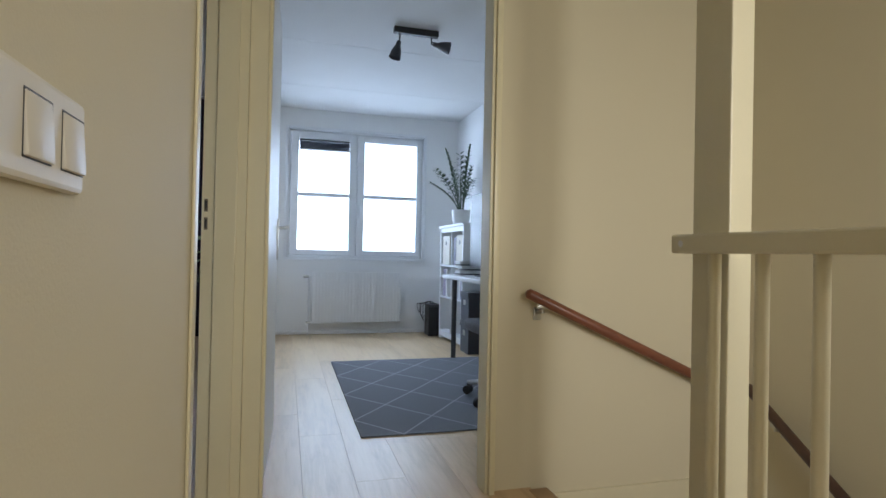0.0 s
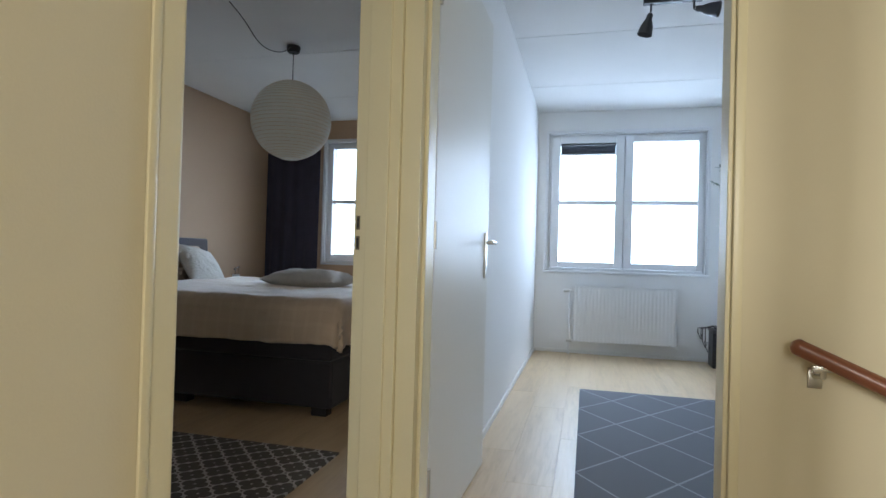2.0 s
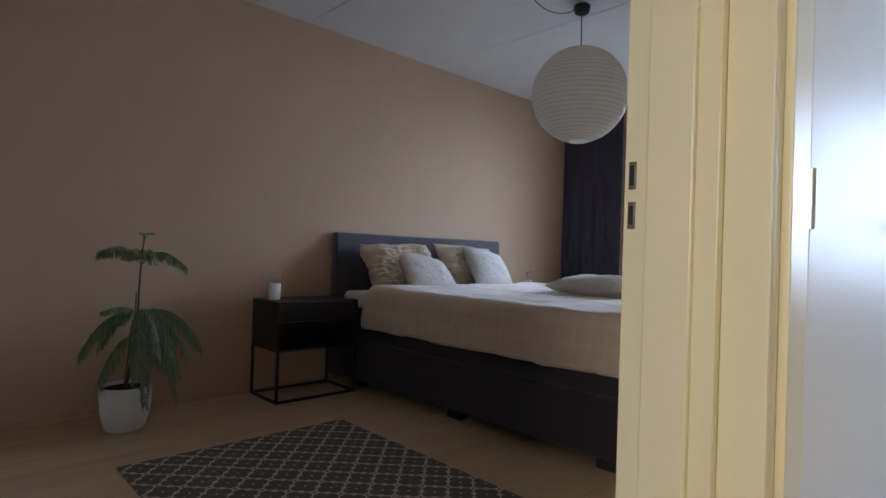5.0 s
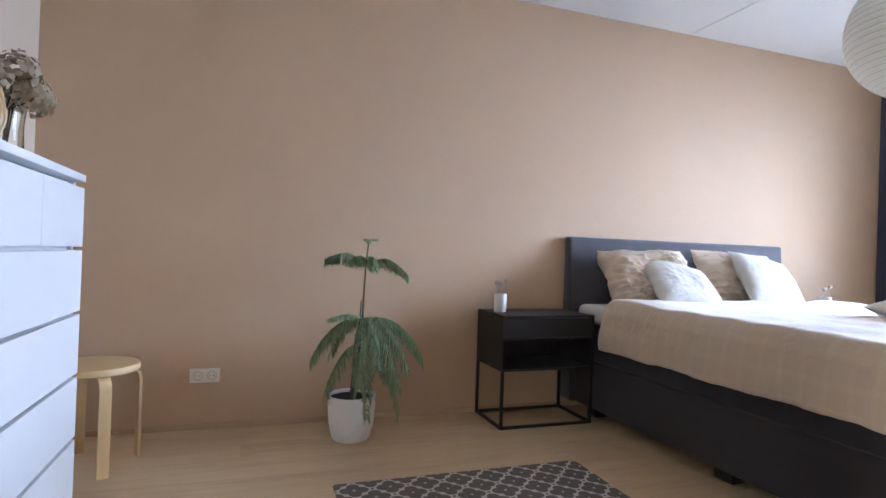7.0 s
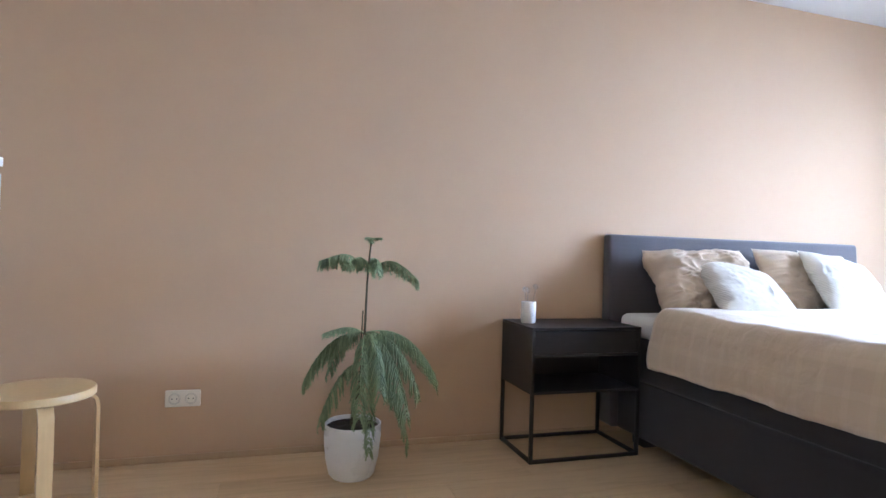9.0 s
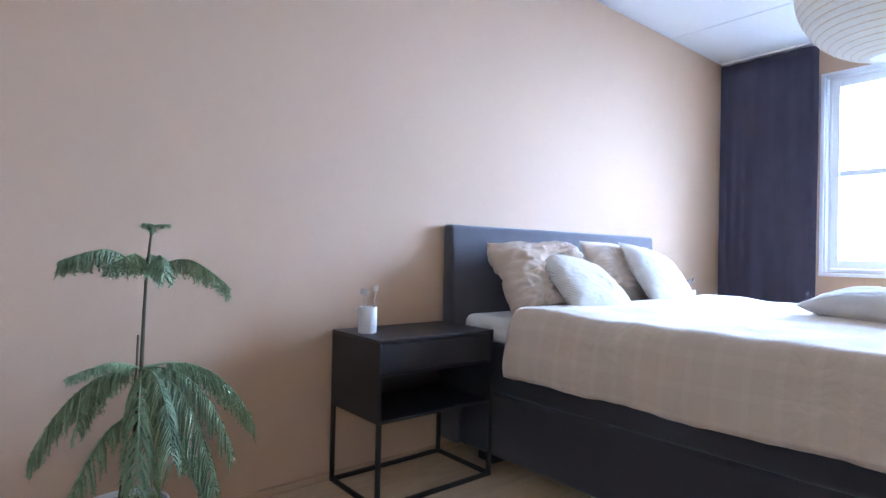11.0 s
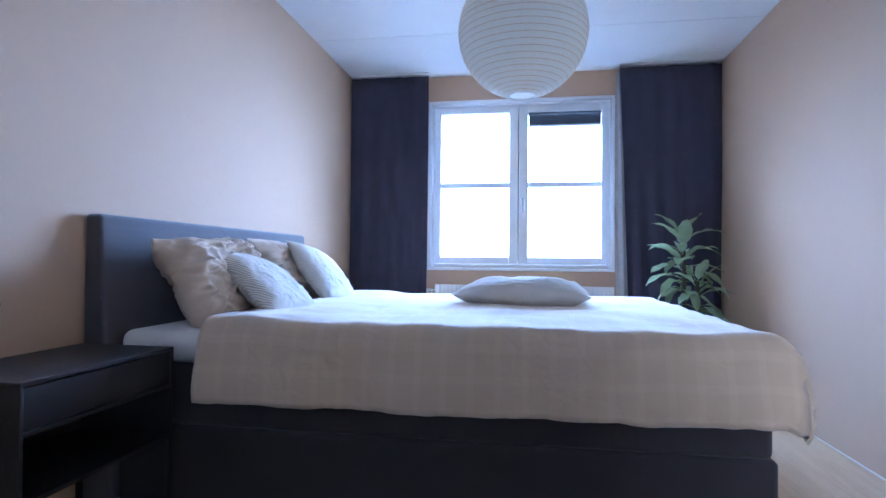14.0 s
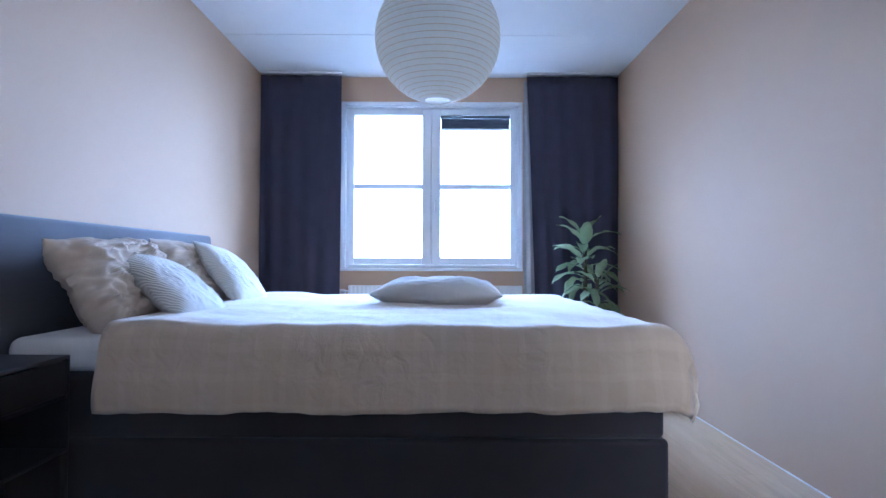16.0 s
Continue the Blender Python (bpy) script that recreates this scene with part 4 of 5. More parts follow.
def bulb_vase(x, y, z):
    """White beaker with small glass bud tubes standing in it."""
    root = thing("bud_vase", (x, y, z), "white ceramic beaker with clear glass bud tubes on the nightstand", "vase", "beakers on the nightstands")
    bm = bmesh.new()
    turned(bm, [(0.0, 0.0), (0.034, 0.0), (0.037, 0.004), (0.037, 0.100), (0.035, 0.104), (0.033, 0.100), (0.033, 0.012), (0.0, 0.012)], (x, y, z), 28)
    part("beaker", bm, CERAMIC, root)
    for dx, dy, top in ((0.010, -0.024, 0.165), (-0.012, 0.000, 0.160), (0.008, 0.025, 0.178)):
        bm = bmesh.new()
        tube(bm, [(x + dx * 0.5, y + dy * 0.5, z + 0.02), (x + dx * 0.8, y + dy * 0.8, z + 0.1), (x + dx * 1.2, y + dy * 1.2, z + top - 0.010)], 0.0022, 8)
        turned(bm, [(0.0135 * math.sin(a), top - 0.0135 * math.cos(a)) for a in (0.0, 0.4, 0.8, 1.2, 1.6, 2.0, 2.4, 2.8, 3.14)], (x + dx * 1.2, y + dy * 1.2, z), 16)
        for f in bm.faces:
            f.smooth = True
        part("bud_tube", bm, BUD_GLASS, root, "clear glass bud tube")


bulb_vase(0.17, 1.06, 0.622)
bulb_vase(0.17, 3.70, 0.622)


def socket(y0, y1, z0, z1):
    root = thing("wall_socket", (0, (y0 + y1) / 2, (z0 + z1) / 2), "white double power socket on the taupe wall", "socket")
    part("plate", boxes(((0, y0, z0), (0.012, y1, z1)), bevel=0.004), SWITCH, root)
    for k in (0.27, 0.73):
        yc, zc = y0 + (y1 - y0) * k, (z0 + z1) / 2
        bm = bmesh.new()
        tube(bm, [(0.0105, yc, zc), (0.0135, yc, zc)], 0.021, 20)
        well = part("socket_well", bm, SWITCH, root)
        bm = bmesh.new()
        # grey outlines put the shade of a recess round the well
        for rr in (0.0195, 0.0235):
            tube(bm, [(0.0128, yc + rr * math.cos(q), zc + rr * math.sin(q)) for q in [2 * math.pi * i / 28 for i in range(29)]], 0.0016, 6, False)
        part("socket_shade_ring", bm, SOCKET_SHADE, well, "grey ring drawn as the shade of the socket's recess")
        bm = bmesh.new()
        for dy in (-0.0095, 0.0095):
            tube(bm, [(0.0125, yc + dy, zc), (0.0142, yc + dy, zc)], 0.0026, 8)
        part("pin_hole", bm, BLACK_PLASTIC, well)


socket(-0.592, -0.447, 0.241, 0.314)


# ---------- bedroom: plants ----------
def pot(root, c, r, h, material, rim=0.008, soil=0.035):
    bm = bmesh.new()
    prof = [(0.0, 0.0), (r * 0.70, 0.0), (r * 0.80, h * 0.06), (r * 0.93, h * 0.35), (r, h * 0.75), (r, h), (r - rim * 0.5, h + 0.002), (r - rim, h), (r - rim, h - soil - 0.02)]
    turned(bm, prof, c, 36)
    p = part("pot", bm, material, root)
    bm = bmesh.new()
    turned(bm, [(r - rim - 0.001, h - soil)] + [(r * k, h - soil + 0.008 * math.sin(9 * k)) for k in (0.75, 0.5, 0.25, 0.0)], c, 24)
    part("soil", bm, SOIL, p)


def norfolk_pine():
    rng = random.Random(4)
    base = Vector((0.31, 0.19, 0))
    root = thing("potted_pine", base, "leggy Norfolk pine in a white round pot on the floor", "potted plant")
    pot(root, base, 0.120, 0.222, CERAMIC, soil=0.016)
    foot, tip = Vector((0.31, 0.185, 0.19)), Vector((0.36, 0.25, 1.0))

    def stem(z):
        k = (z - foot.z) / (tip.z - foot.z)
        return foot.lerp(tip, k) + Vector((0, 0.012 * math.sin(k * 5), 0))

    bm = bmesh.new()
    zs = [0.19 + 0.81 * k / 16 for k in range(17)]
    tube(bm, [stem(z) for z in zs], [0.0085 - 0.0055 * k / 16 for k in range(17)], 8)
    part("trunk", bm, BARK, root)
    bm = bmesh.new()
    tube(bm, [base + Vector((-0.005, -0.012, 0.19)), stem(0.60) + Vector((0, -0.012, 0)), stem(0.70) + Vector((0, -0.012, 0))], 0.003, 6)
    part("support_stick", bm, BARK, root, "thin dead side stem")
    # way (degrees from the room's side), height on the stem, reach, first rise, fall at the tip, length of the sprays
    limbs = [(a, 0.985, 0.030, 0.022, 0.0, 0.0) for a in (20, 110, 200, 290)]
    limbs += [(262, 0.865, 0.205, 0.085, 0.045, 0.062), (335, 0.868, 0.15, 0.07, 0.04, 0.055), (78, 0.865, 0.225, 0.075, 0.105, 0.060), (20, 0.87, 0.17, 0.07, 0.06, 0.055), (160, 0.87, 0.19, 0.07, 0.06, 0.055)]
    limbs += [(285, 0.605, 0.18, 0.035, 0.030, 0.026), (268, 0.600, 0.29, 0.030, 0.235, 0.080), (88, 0.605, 0.39, 0.045, 0.260, 0.085), (60, 0.605, 0.30, 0.030, 0.250, 0.085), (38, 0.600, 0.28, 0.025, 0.330, 0.095), (15, 0.600, 0.22, 0.035, 0.240, 0.090), (350, 0.595, 0.26, 0.02, 0.300, 0.085), (140, 0.60, 0.27, 0.03, 0.20, 0.07), (215, 0.60, 0.26, 0.03, 0.22, 0.07)]
    limbs += [(300, 0.475, 0.22, 0.025, 0.235, 0.070), (62, 0.500, 0.24, 0.02, 0.375, 0.070), (12, 0.470, 0.19, 0.01, 0.33, 0.060), (120, 0.47, 0.20, 0.01, 0.20, 0.06)]
    for deg, z, reach, rise, fall, hang in limbs:
        a = radians(deg + rng.uniform(-4, 4))
        out = Vector((math.cos(a), math.sin(a), 0))
        side = Vector((-out.y, out.x, 0))
        o = stem(z)
        length = reach
        if o.x + out.x * length < 0.05:
            length = (o.x - 0.06) / max(0.2, -out.x)
        n = 24
        bend = rng.uniform(-0.05, 0.05)
        pts = []
        for i in range(n + 1):
            s = i / n
            h = rise * math.sin(min(1.0, s * 1.7) * math.pi / 2) - fall * s ** 1.8
            pts.append(o + out * length * (s - 0.16 * s ** 3 * min(1, fall / 0.2)) + side * bend * s * s + Vector((0, 0, h)))
        bm = bmesh.new()
        tube(bm, pts, [0.0030 - 0.0018 * i / n for i in range(n + 1)], 5)
        count = int(reach / 0.0078) if hang else 3
        for i in range(count):
            s = 0.16 + 0.84 * (i + rng.uniform(-0.3, 0.3)) / max(1, count - 1)
            s = min(1.0, max(0.1, s))
            f = s * n
            p = pts[min(n, int(f))].lerp(pts[min(n, int(f) + 1)], f - int(f))
            along = (pts[min(n, int(f) + 1)] - pts[max(0, min(n, int(f) + 1) - 1)])
            along = along.normalized() if along.length > 1e-5 else out
            taper = (0.45 + 0.65 * math.sin(math.pi * min(1.0, 0.15 + s * 0.72)))
            for sg in (-1, 1):
                if rng.random() < 0.12:
                    continue
                size = (hang * 0.88 if hang else 0.007) * taper * rng.uniform(0.65, 1.15)
                way = (side * sg * rng.uniform(0.45, 0.85) + along * 0.30).normalized()
                spray = []
                for j in range(6):
                    g = j / 5
                    spray.append(p + way * size * 0.75 * g * (1 - 0.35 * g) + Vector((0, 0, -size * 0.95 * g ** 1.5)) + Vector((rng.uniform(-1, 1), rng.uniform(-1, 1), 0)) * 0.0016)
                tube(bm, spray, [0.0014, 0.0030, 0.0036, 0.0036, 0.0028, 0.0008], 4)
                for j in range(1, 6):
                    e = (spray[j] - spray[j - 1])
                    for q in range(5):
                        b0 = spray[j - 1].lerp(spray[j], rng.random())
                        d = (Vector((rng.uniform(-1, 1), rng.uniform(-1, 1), rng.uniform(-0.8, 0.5))).normalized() + e.normalized() * 0.7) * 0.0098
                        w = e.normalized() * 0.0024
                        bm.faces.new((bm.verts.new(b0 - w), bm.verts.new(b0 + w), bm.verts.new(b0 + d)))
        part("branch", bm, NEEDLES, root)


norfolk_pine()


def broad_leaf(bm, root_at, way, length, width, arch, twist, n=12):
    """An oval, wavy leaf that bends over at its tip and turns about its midrib."""
    d = Vector(way).normalized()
    flat = Vector((d.x, d.y, 0))
    side = flat.cross(Vector((0, 0, 1)))
    side = side.normalized() if side.length > 1e-3 else Vector((1, 0, 0))
    rows = []
    p = Vector(root_at)
    for i in range(n + 1):
        s = i / n
        up = side.cross(d).normalized()
        if up.z < 0:
            up = -up
        across = side * math.cos(twist * s) + up * math.sin(twist * s)
        w = width / 2 * (math.sin(math.pi * min(1.0, s * 0.97 + 0.03)) ** 0.7) * (1.1 - 0.35 * s)
        wave = 0.06 * width * math.sin(s * 14 + twist * 9)
        rows.append([bm.verts.new(p + across * w * k + up * (abs(k) ** 1.5 * w * 0.26 + (wave if k > 0 else -wave) * abs(k))) for k in (-1, -0.5, 0, 0.5, 1)])
        p = p + d * length / n
        d = (d + Vector((0, 0, -arch * 1.9 / n))).normalized()
    for r0, r1 in zip(rows, rows[1:]):
        for k in range(4):
            bm.faces.new((r0[k], r0[k + 1], r1[k + 1], r1[k])).smooth = True


def corn_plant():
    rng = random.Random(9)
    base = Vector((2.72, 4.08, 0))
    root = thing("potted_corn_plant", base, "broad-leaved green corn plant standing before the dark curtain", "potted plant")
    pot(root, base, 0.15, 0.28, POT_GREY)
    canes = (((-0.04, 0.0), 1.12), ((0.04, -0.05), 0.80))
    for (dx, dy), top in canes:
        bm = bmesh.new()
        c = base + Vector((dx, dy, 0))
        tube(bm, [c + Vector((0, 0, 0.24)), c + Vector((0.005, 0, 0.5)), c + Vector((0.0, 0.0, top))], [0.022, 0.02, 0.015], 10)
        part("cane", bm, BARK, root)
        count = 30 if top > 0.9 else 16
        for k in range(count):
            a = k * 2.4 + rng.uniform(-0.5, 0.5)
            g = k / count
            z = top - 0.42 * (1 - g) * (1 if top > 0.9 else 0.6) + rng.uniform(-0.02, 0.02)
            elev = 0.10 + 1.15 * g + rng.uniform(-0.2, 0.2)
            length = rng.uniform(0.20, 0.30)
            out = Vector((math.cos(a), math.sin(a), math.tan(min(elev, 1.25)) * 0.6))
            if c.y + math.sin(a) * length * 0.8 > 4.34:
                length *= 0.45
            if c.x + math.cos(a) * length * 0.85 > 3.04:
                length *= 0.75
            bm = bmesh.new()
            o = c + Vector((0, 0, z))
            mid = o + out.normalized() * 0.04
            tube(bm, [o, mid], [0.006, 0.004], 6)
            broad_leaf(bm, mid, out, length, rng.uniform(0.070, 0.105), rng.uniform(0.6, 1.35) * (1.15 - 0.75 * g), rng.uniform(-0.5, 0.5))
            part("leaf", bm, BROAD, root)


corn_plant()


# ---------- bedroom: rug, chest, stool, lamp, curtains, radiator ----------
def rug(name, x0, x1, y0, y1, t, material, label):
    bm = bmesh.new()
    nx, ny = int((x1 - x0) / 0.05), int((y1 - y0) / 0.05)
    g = [[bm.verts.new((x0 + (x1 - x0) * i / nx, y0 + (y1 - y0) * j / ny, t + 0.0012 * noise.noise(Vector((i * 0.3, j * 0.3, 1))))) for j in range(ny + 1)] for i in range(nx + 1)]
    for i in range(nx):
        for j in range(ny):
            bm.faces.new((g[i][j], g[i + 1][j], g[i + 1][j + 1], g[i][j + 1]))
    edge = [e for e in bm.edges if e.is_boundary]
    ex = bmesh.ops.extrude_edge_only(bm, edges=edge)
    for v in ex["geom"]:
        if isinstance(v, bmesh.types.BMVert):
            v.co.z = 0.0005
    return single(name, bm, material, (x0, y0, 0), label, "rug")


rug("trellis_rug", 0.868, 2.585, 0.025, 1.135, 0.009, RUG_TRELLIS, "dark brown-grey rug with pale trellis pattern on the laminate")
rug("diamond_rug", 3.705, 5.03, 0.978, 2.945, 0.008, RUG_DIAMOND, "grey rug with thin pale diamond lines on the laminate")


def chest():
    x0, x1, y0, y1, zt = 0.875, 1.675, -1.29, -0.865, 1.175
    root = thing("chest_of_drawers", ((x0 + x1) / 2, (y0 + y1) / 2, 0), "tall white lacquered chest of drawers with grip gaps", "chest of drawers")
    part("carcass", boxes(((x0 + 0.004, y0, 0), (x0 + 0.022, y1 - 0.03, zt - 0.026)), ((x1 - 0.022, y0, 0), (x1 - 0.004, y1 - 0.03, zt - 0.026)),
                          ((x0 + 0.022, y0, 0.02), (x1 - 0.022, y0 + 0.01, zt - 0.03)), ((x0 + 0.022, y0 + 0.01, 0.02), (x1 - 0.022, y1 - 0.045, zt - 0.03)), bevel=0.001), LACQUER, root)
    part("top", boxes(((x0, y0, zt - 0.025), (x1, y1, zt)), bevel=0.002), LACQUER, root)
    rows = [0.045, 0.275, 0.492, 0.708, 0.928, 1.142]
    for k, (z0, z1) in enumerate(zip(rows, rows[1:])):
        spans = ((x0 + 0.004, x1 - 0.004),) if k < 4 else ((x0 + 0.004, (x0 + x1) / 2 - 0.0015), ((x0 + x1) / 2 + 0.0015, x1 - 0.004))
        for a, b in spans:
            front = part("drawer", boxes(((a, y1 - 0.022, z0), (b, y1 - 0.002, z1 - 0.013)), bevel=0.0015), LACQUER, root)
            part("grip_lip", boxes(((a, y1 - 0.043, z1 - 0.060), (b, y1 - 0.0225, z1 - 0.012)), bevel=0.001), LACQUER, front)


chest()


def hydrangea(x, y, z):
    rng = random.Random(3)
    root = thing("flower_vase", (x, y, z), "clear glass vase of dried hydrangea heads on the chest", "vase")
    bm = bmesh.new()
    turned(bm, [(0.0, 0.0), (0.055, 0.0), (0.058, 0.006), (0.055, 0.12), (0.062, 0.20), (0.060, 0.20), (0.052, 0.12), (0.054, 0.012), (0.0, 0.012)], (x, y, z), 28)
    part("glass_vase", bm, CLEAR, root, "clear glass vase")
    heads = ((-0.05, 0.04, 0.25, 0.066), (0.05, 0.05, 0.27, 0.070), (0.0, -0.05, 0.28, 0.070), (0.11, 0.0, 0.24, 0.062), (-0.085, -0.01, 0.225, 0.056), (0.02, 0.09, 0.21, 0.056))
    for hx, hy, hz, r in heads:
        c = Vector((x + hx, y + hy, z + hz))
        bm = bmesh.new()
        tube(bm, [Vector((x + hx * 0.1, y + hy * 0.1, z + 0.014)), Vector((x + hx * 0.3, y + hy * 0.3, z + 0.18)), c], 0.0025, 6)
        st = part("flower_stem", bm, BARK, root)
        bm = bmesh.new()
        for i in range(150):
            d = Vector((rng.gauss(0, 1), rng.gauss(0, 1), rng.gauss(0, 1) + 0.25)).normalized()
            p = c + d * r * rng.uniform(0.82, 1.08)
            u = d.orthogonal().normalized()
            u.rotate(Matrix.Rotation(rng.uniform(0, 6.28), 3, d))
            w = d.cross(u)
            k = rng.uniform(0.010, 0.016)
            lift = d * rng.uniform(-0.004, 0.008)
            bm.faces.new([bm.verts.new(q) for q in (p - u * k, p - w * k * 0.8 + lift, p + u * k, p + w * k * 0.8 + lift)])
        part("flower_head", bm, DRIED, st, "dried greige flower head")


hydrangea(1.02, -1.06, 1.175)


def rope_ring(x, y, z):
    """Wicker ring leaning beside the vase."""
    root = thing("wicker_ring", (x, y, z), "wound pale wicker ring standing on the chest", "ornament")
    bm = bmesh.new()
    rng = random.Random(2)
    for k in range(5):
        r = 0.085 + 0.007 * k
        ph = rng.uniform(0, 6)
        tube(bm, [(x + r * math.cos(a), y + 0.012 * math.sin(3 * a + ph), z + 0.122 + r * math.sin(a) * 1.0) for a in [2 * math.pi * i / 30 for i in range(31)]], 0.0045, 6)
    part("wound_cane", bm, BIRCH, root)


rope_ring(1.255, -1.02, 1.175)


def stool():
    c = Vector((0.40, -0.93, 0))
    root = thing("stool", c, "round birch stool with bent legs beside the chest", "stool")
    bm = bmesh.new()
    turned(bm, [(0.0, 0.402), (0.172, 0.402), (0.176, 0.406), (0.176, 0.426), (0.173, 0.431), (0.0, 0.432)], c, 40)
    part("seat", bm, BIRCH, root)
    for a in (27, 117, 207, 297):
        d = Vector((math.cos(radians(a)), math.sin(radians(a)), 0))
        s = Vector((-d.y, d.x, 0))
        bm = bmesh.new()
        path = [(0.07, 0.396), (0.135, 0.396), (0.160, 0.390), (0.176, 0.373), (0.182, 0.345), (0.183, 0.20), (0.184, 0.0)]
        rings = []
        for i, (r, z) in enumerate(path):
            r0, z0 = path[max(0, i - 1)]
            r1, z1 = path[min(len(path) - 1, i + 1)]
            n = Vector((z1 - z0, -(r1 - r0))).normalized()
            t = 0.012
            q = [(-0.022, -t), (0.022, -t), (0.022, t), (-0.022, t)]
            rings.append([bm.verts.new(c + d * (r + n.x * v * -0.5) + s * u + Vector((0, 0, z + n.y * v * -0.5))) for u, v in q])
        for r0, r1 in zip(rings, rings[1:]):
            for k in range(4):
                bm.faces.new((r0[k], r0[(k + 1) % 4], r1[(k + 1) % 4], r1[k]))
        bm.faces.new(rings[0])
        bm.faces.new(rings[-1])
        part("leg", bm, BIRCH, root)


stool()


def lantern():
    c, r = Vector((1.54, 2.375, 1.975)), 0.297
    root = thing("paper_lantern", (c.x, c.y, H), "white rice paper globe lantern on a black cord", "pendant lamp")
    ribs, sub = 30, 4
    prof = []
    lo, hi = radians(-78), radians(80)
    for i in range(ribs * sub + 1):
        a = lo + (hi - lo) * i / (ribs * sub)
        k = abs(math.sin(math.pi * i / sub))
        prof.append((r * math.cos(a) * (1 - 0.010 * (1 - k)), r * math.sin(a)))
    bm = bmesh.new()
    turned(bm, prof, c, 56)
    shade = part("shade", bm, PAPER, root)
    shade.data.set_sharp_from_angle(angle=radians(180))
    bm = bmesh.new()
    for i in range(ribs + 1):
        a = lo + (hi - lo) * i / ribs
        rr, z = r * math.cos(a) * 0.9935, r * math.sin(a)
        tube(bm, [c + Vector((rr * math.cos(q), rr * math.sin(q), z)) for q in [2 * math.pi * k / 40 for k in range(41)]], 0.0011, 4, False)
    part("rib_wire", bm, BIRCH, shade, "thin bamboo rib")
    for z, rr in ((r * math.sin(lo), r * math.cos(lo)), (r * math.sin(hi), r * math.cos(hi))):
        bm = bmesh.new()
        tube(bm, [c + Vector((rr * math.cos(q), rr * math.sin(q), z)) for q in [2 * math.pi * k / 32 for k in range(33)]], 0.004, 6, False)
        part("rim_ring", bm, SKIRT, shade)
    bm = bmesh.new()
    tube(bm, [(c.x, c.y, H - 0.045), (c.x, c.y, c.z + 0.16)], 0.003, 8)
    part("cord", bm, CABLE, root, "black cord")
    bm = bmesh.new()
    turned(bm, [(0.0, 0.0), (0.05, 0.0), (0.052, -0.012), (0.046, -0.042), (0.04, -0.048), (0.0, -0.048)], (c.x, c.y, H), 24)
    part("ceiling_cup", bm, BLACK_PLASTIC, root, "black ceiling cup")
    bm = bmesh.new()
    turned(bm, [(0.0, c.z + 0.10), (0.02, c.z + 0.10), (0.022, c.z + 0.17), (0.0, c.z + 0.175)], (c.x, c.y, 0), 16)
    part("lamp_holder", bm, BLACK_PLASTIC, root, "black lamp holder")
    a, b = Vector((1.57, 1.55, H - 0.03)), Vector((c.x, c.y - 0.05, H - 0.02))
    pts = []
    for i in range(25):
        s = i / 24
        p = a.lerp(b, s)
        dip = 0.13 * (4 * s * (1 - s)) * (0.55 + 0.75 * s)
        pts.append(p + Vector((0.012 * math.sin(s * 9), 0, -dip)))
    bm = bmesh.new()
    tube(bm, pts, 0.003, 6)
    part("swag_cord", bm, CABLE, root, "black swagged cord")
    outlet = thing("ceiling_outlet", (1.57, 1.53, H), "white ceiling outlet cap with a black cord", "ceiling outlet")
    bm = bmesh.new()
    turned(bm, [(0.0, 0.0), (0.042, 0.0), (0.040, -0.02), (0.025, -0.032), (0.0, -0.033)], (1.57, 1.53, H), 24)
    part("cap", bm, SKIRT, outlet)


lantern()


def curtain(x0, x1, label, seed, lining=None, slant=0.0):
    root = thing("curtain", ((x0 + x1) / 2, 4.47, 0), label, "curtain", "curtains at the bedroom window")
    bm = bmesh.new()
    nx, nz = 130, 26
    rows = []
    for i in range(nx + 1):
        s = i / nx
        col = []
        for j in range(nz + 1):
            z = 0.015 + (H - 0.03 - 0.015) * j / nz
            low = 1 - j / nz
            x = x0 + (x1 - x0) * s + slant * low * (1 - s) + 0.012 * noise.noise(Vector((s * 5 + seed, low * 2, 0))) * low
            amp = 0.005 + 0.012 * low
            ph = s * (x1 - x0) / 0.15 * 2 * math.pi + 0.9 * noise.noise(Vector((s * 4 + seed, low * 0.8, 3)))
            y = 4.475 + amp * math.sin(ph) + 0.012 * noise.noise(Vector((s * 6, low * 3, seed)))
            if j == nz:
                z += 0.006 * noise.noise(Vector((s * 14, seed, 0)))
            col.append(bm.verts.new((x, y, z)))
        rows.append(col)
    for a, b in zip(rows, rows[1:]):
        for j in range(nz):
            bm.faces.new((a[j], b[j], b[j + 1], a[j + 1])).smooth = True
    cloth = part("cloth", bm, CURTAIN, root)
    sol = cloth.modifiers.new("thickness", "SOLIDIFY")
    sol.thickness = 0.003
    if lining:
        bm = bmesh.new()
        rows = []
        for i in range(9):
            s = i / 8
            rows.append([bm.verts.new((lining[0] + (lining[1] - lining[0]) * s * (0.25 + 0.75 * (1 - j / 12) ** 0.8), 4.535 + 0.012 * math.sin(s * 9), 0.05 + (H - 0.10) * j / 12)) for j in range(13)])
        for a, b in zip(rows, rows[1:]):
            for j in range(12):
                bm.faces.new((a[j], b[j], b[j + 1], a[j + 1])).smooth = True
        lin = part("lining", bm, SHEER, root, "pale back of the curtain edge")
        sol = lin.modifiers.new("thickness", "SOLIDIFY")
        sol.thickness = 0.003
    part("curtain_track", boxes(((x0, 4.46, H - 0.014), (x1, 4.49, H - 0.0005)), bevel=0.002), SKIRT, root, "white ceiling track")


curtain(0.015, 0.705, "floor-length charcoal curtain, drawn aside in soft folds", 1.0)
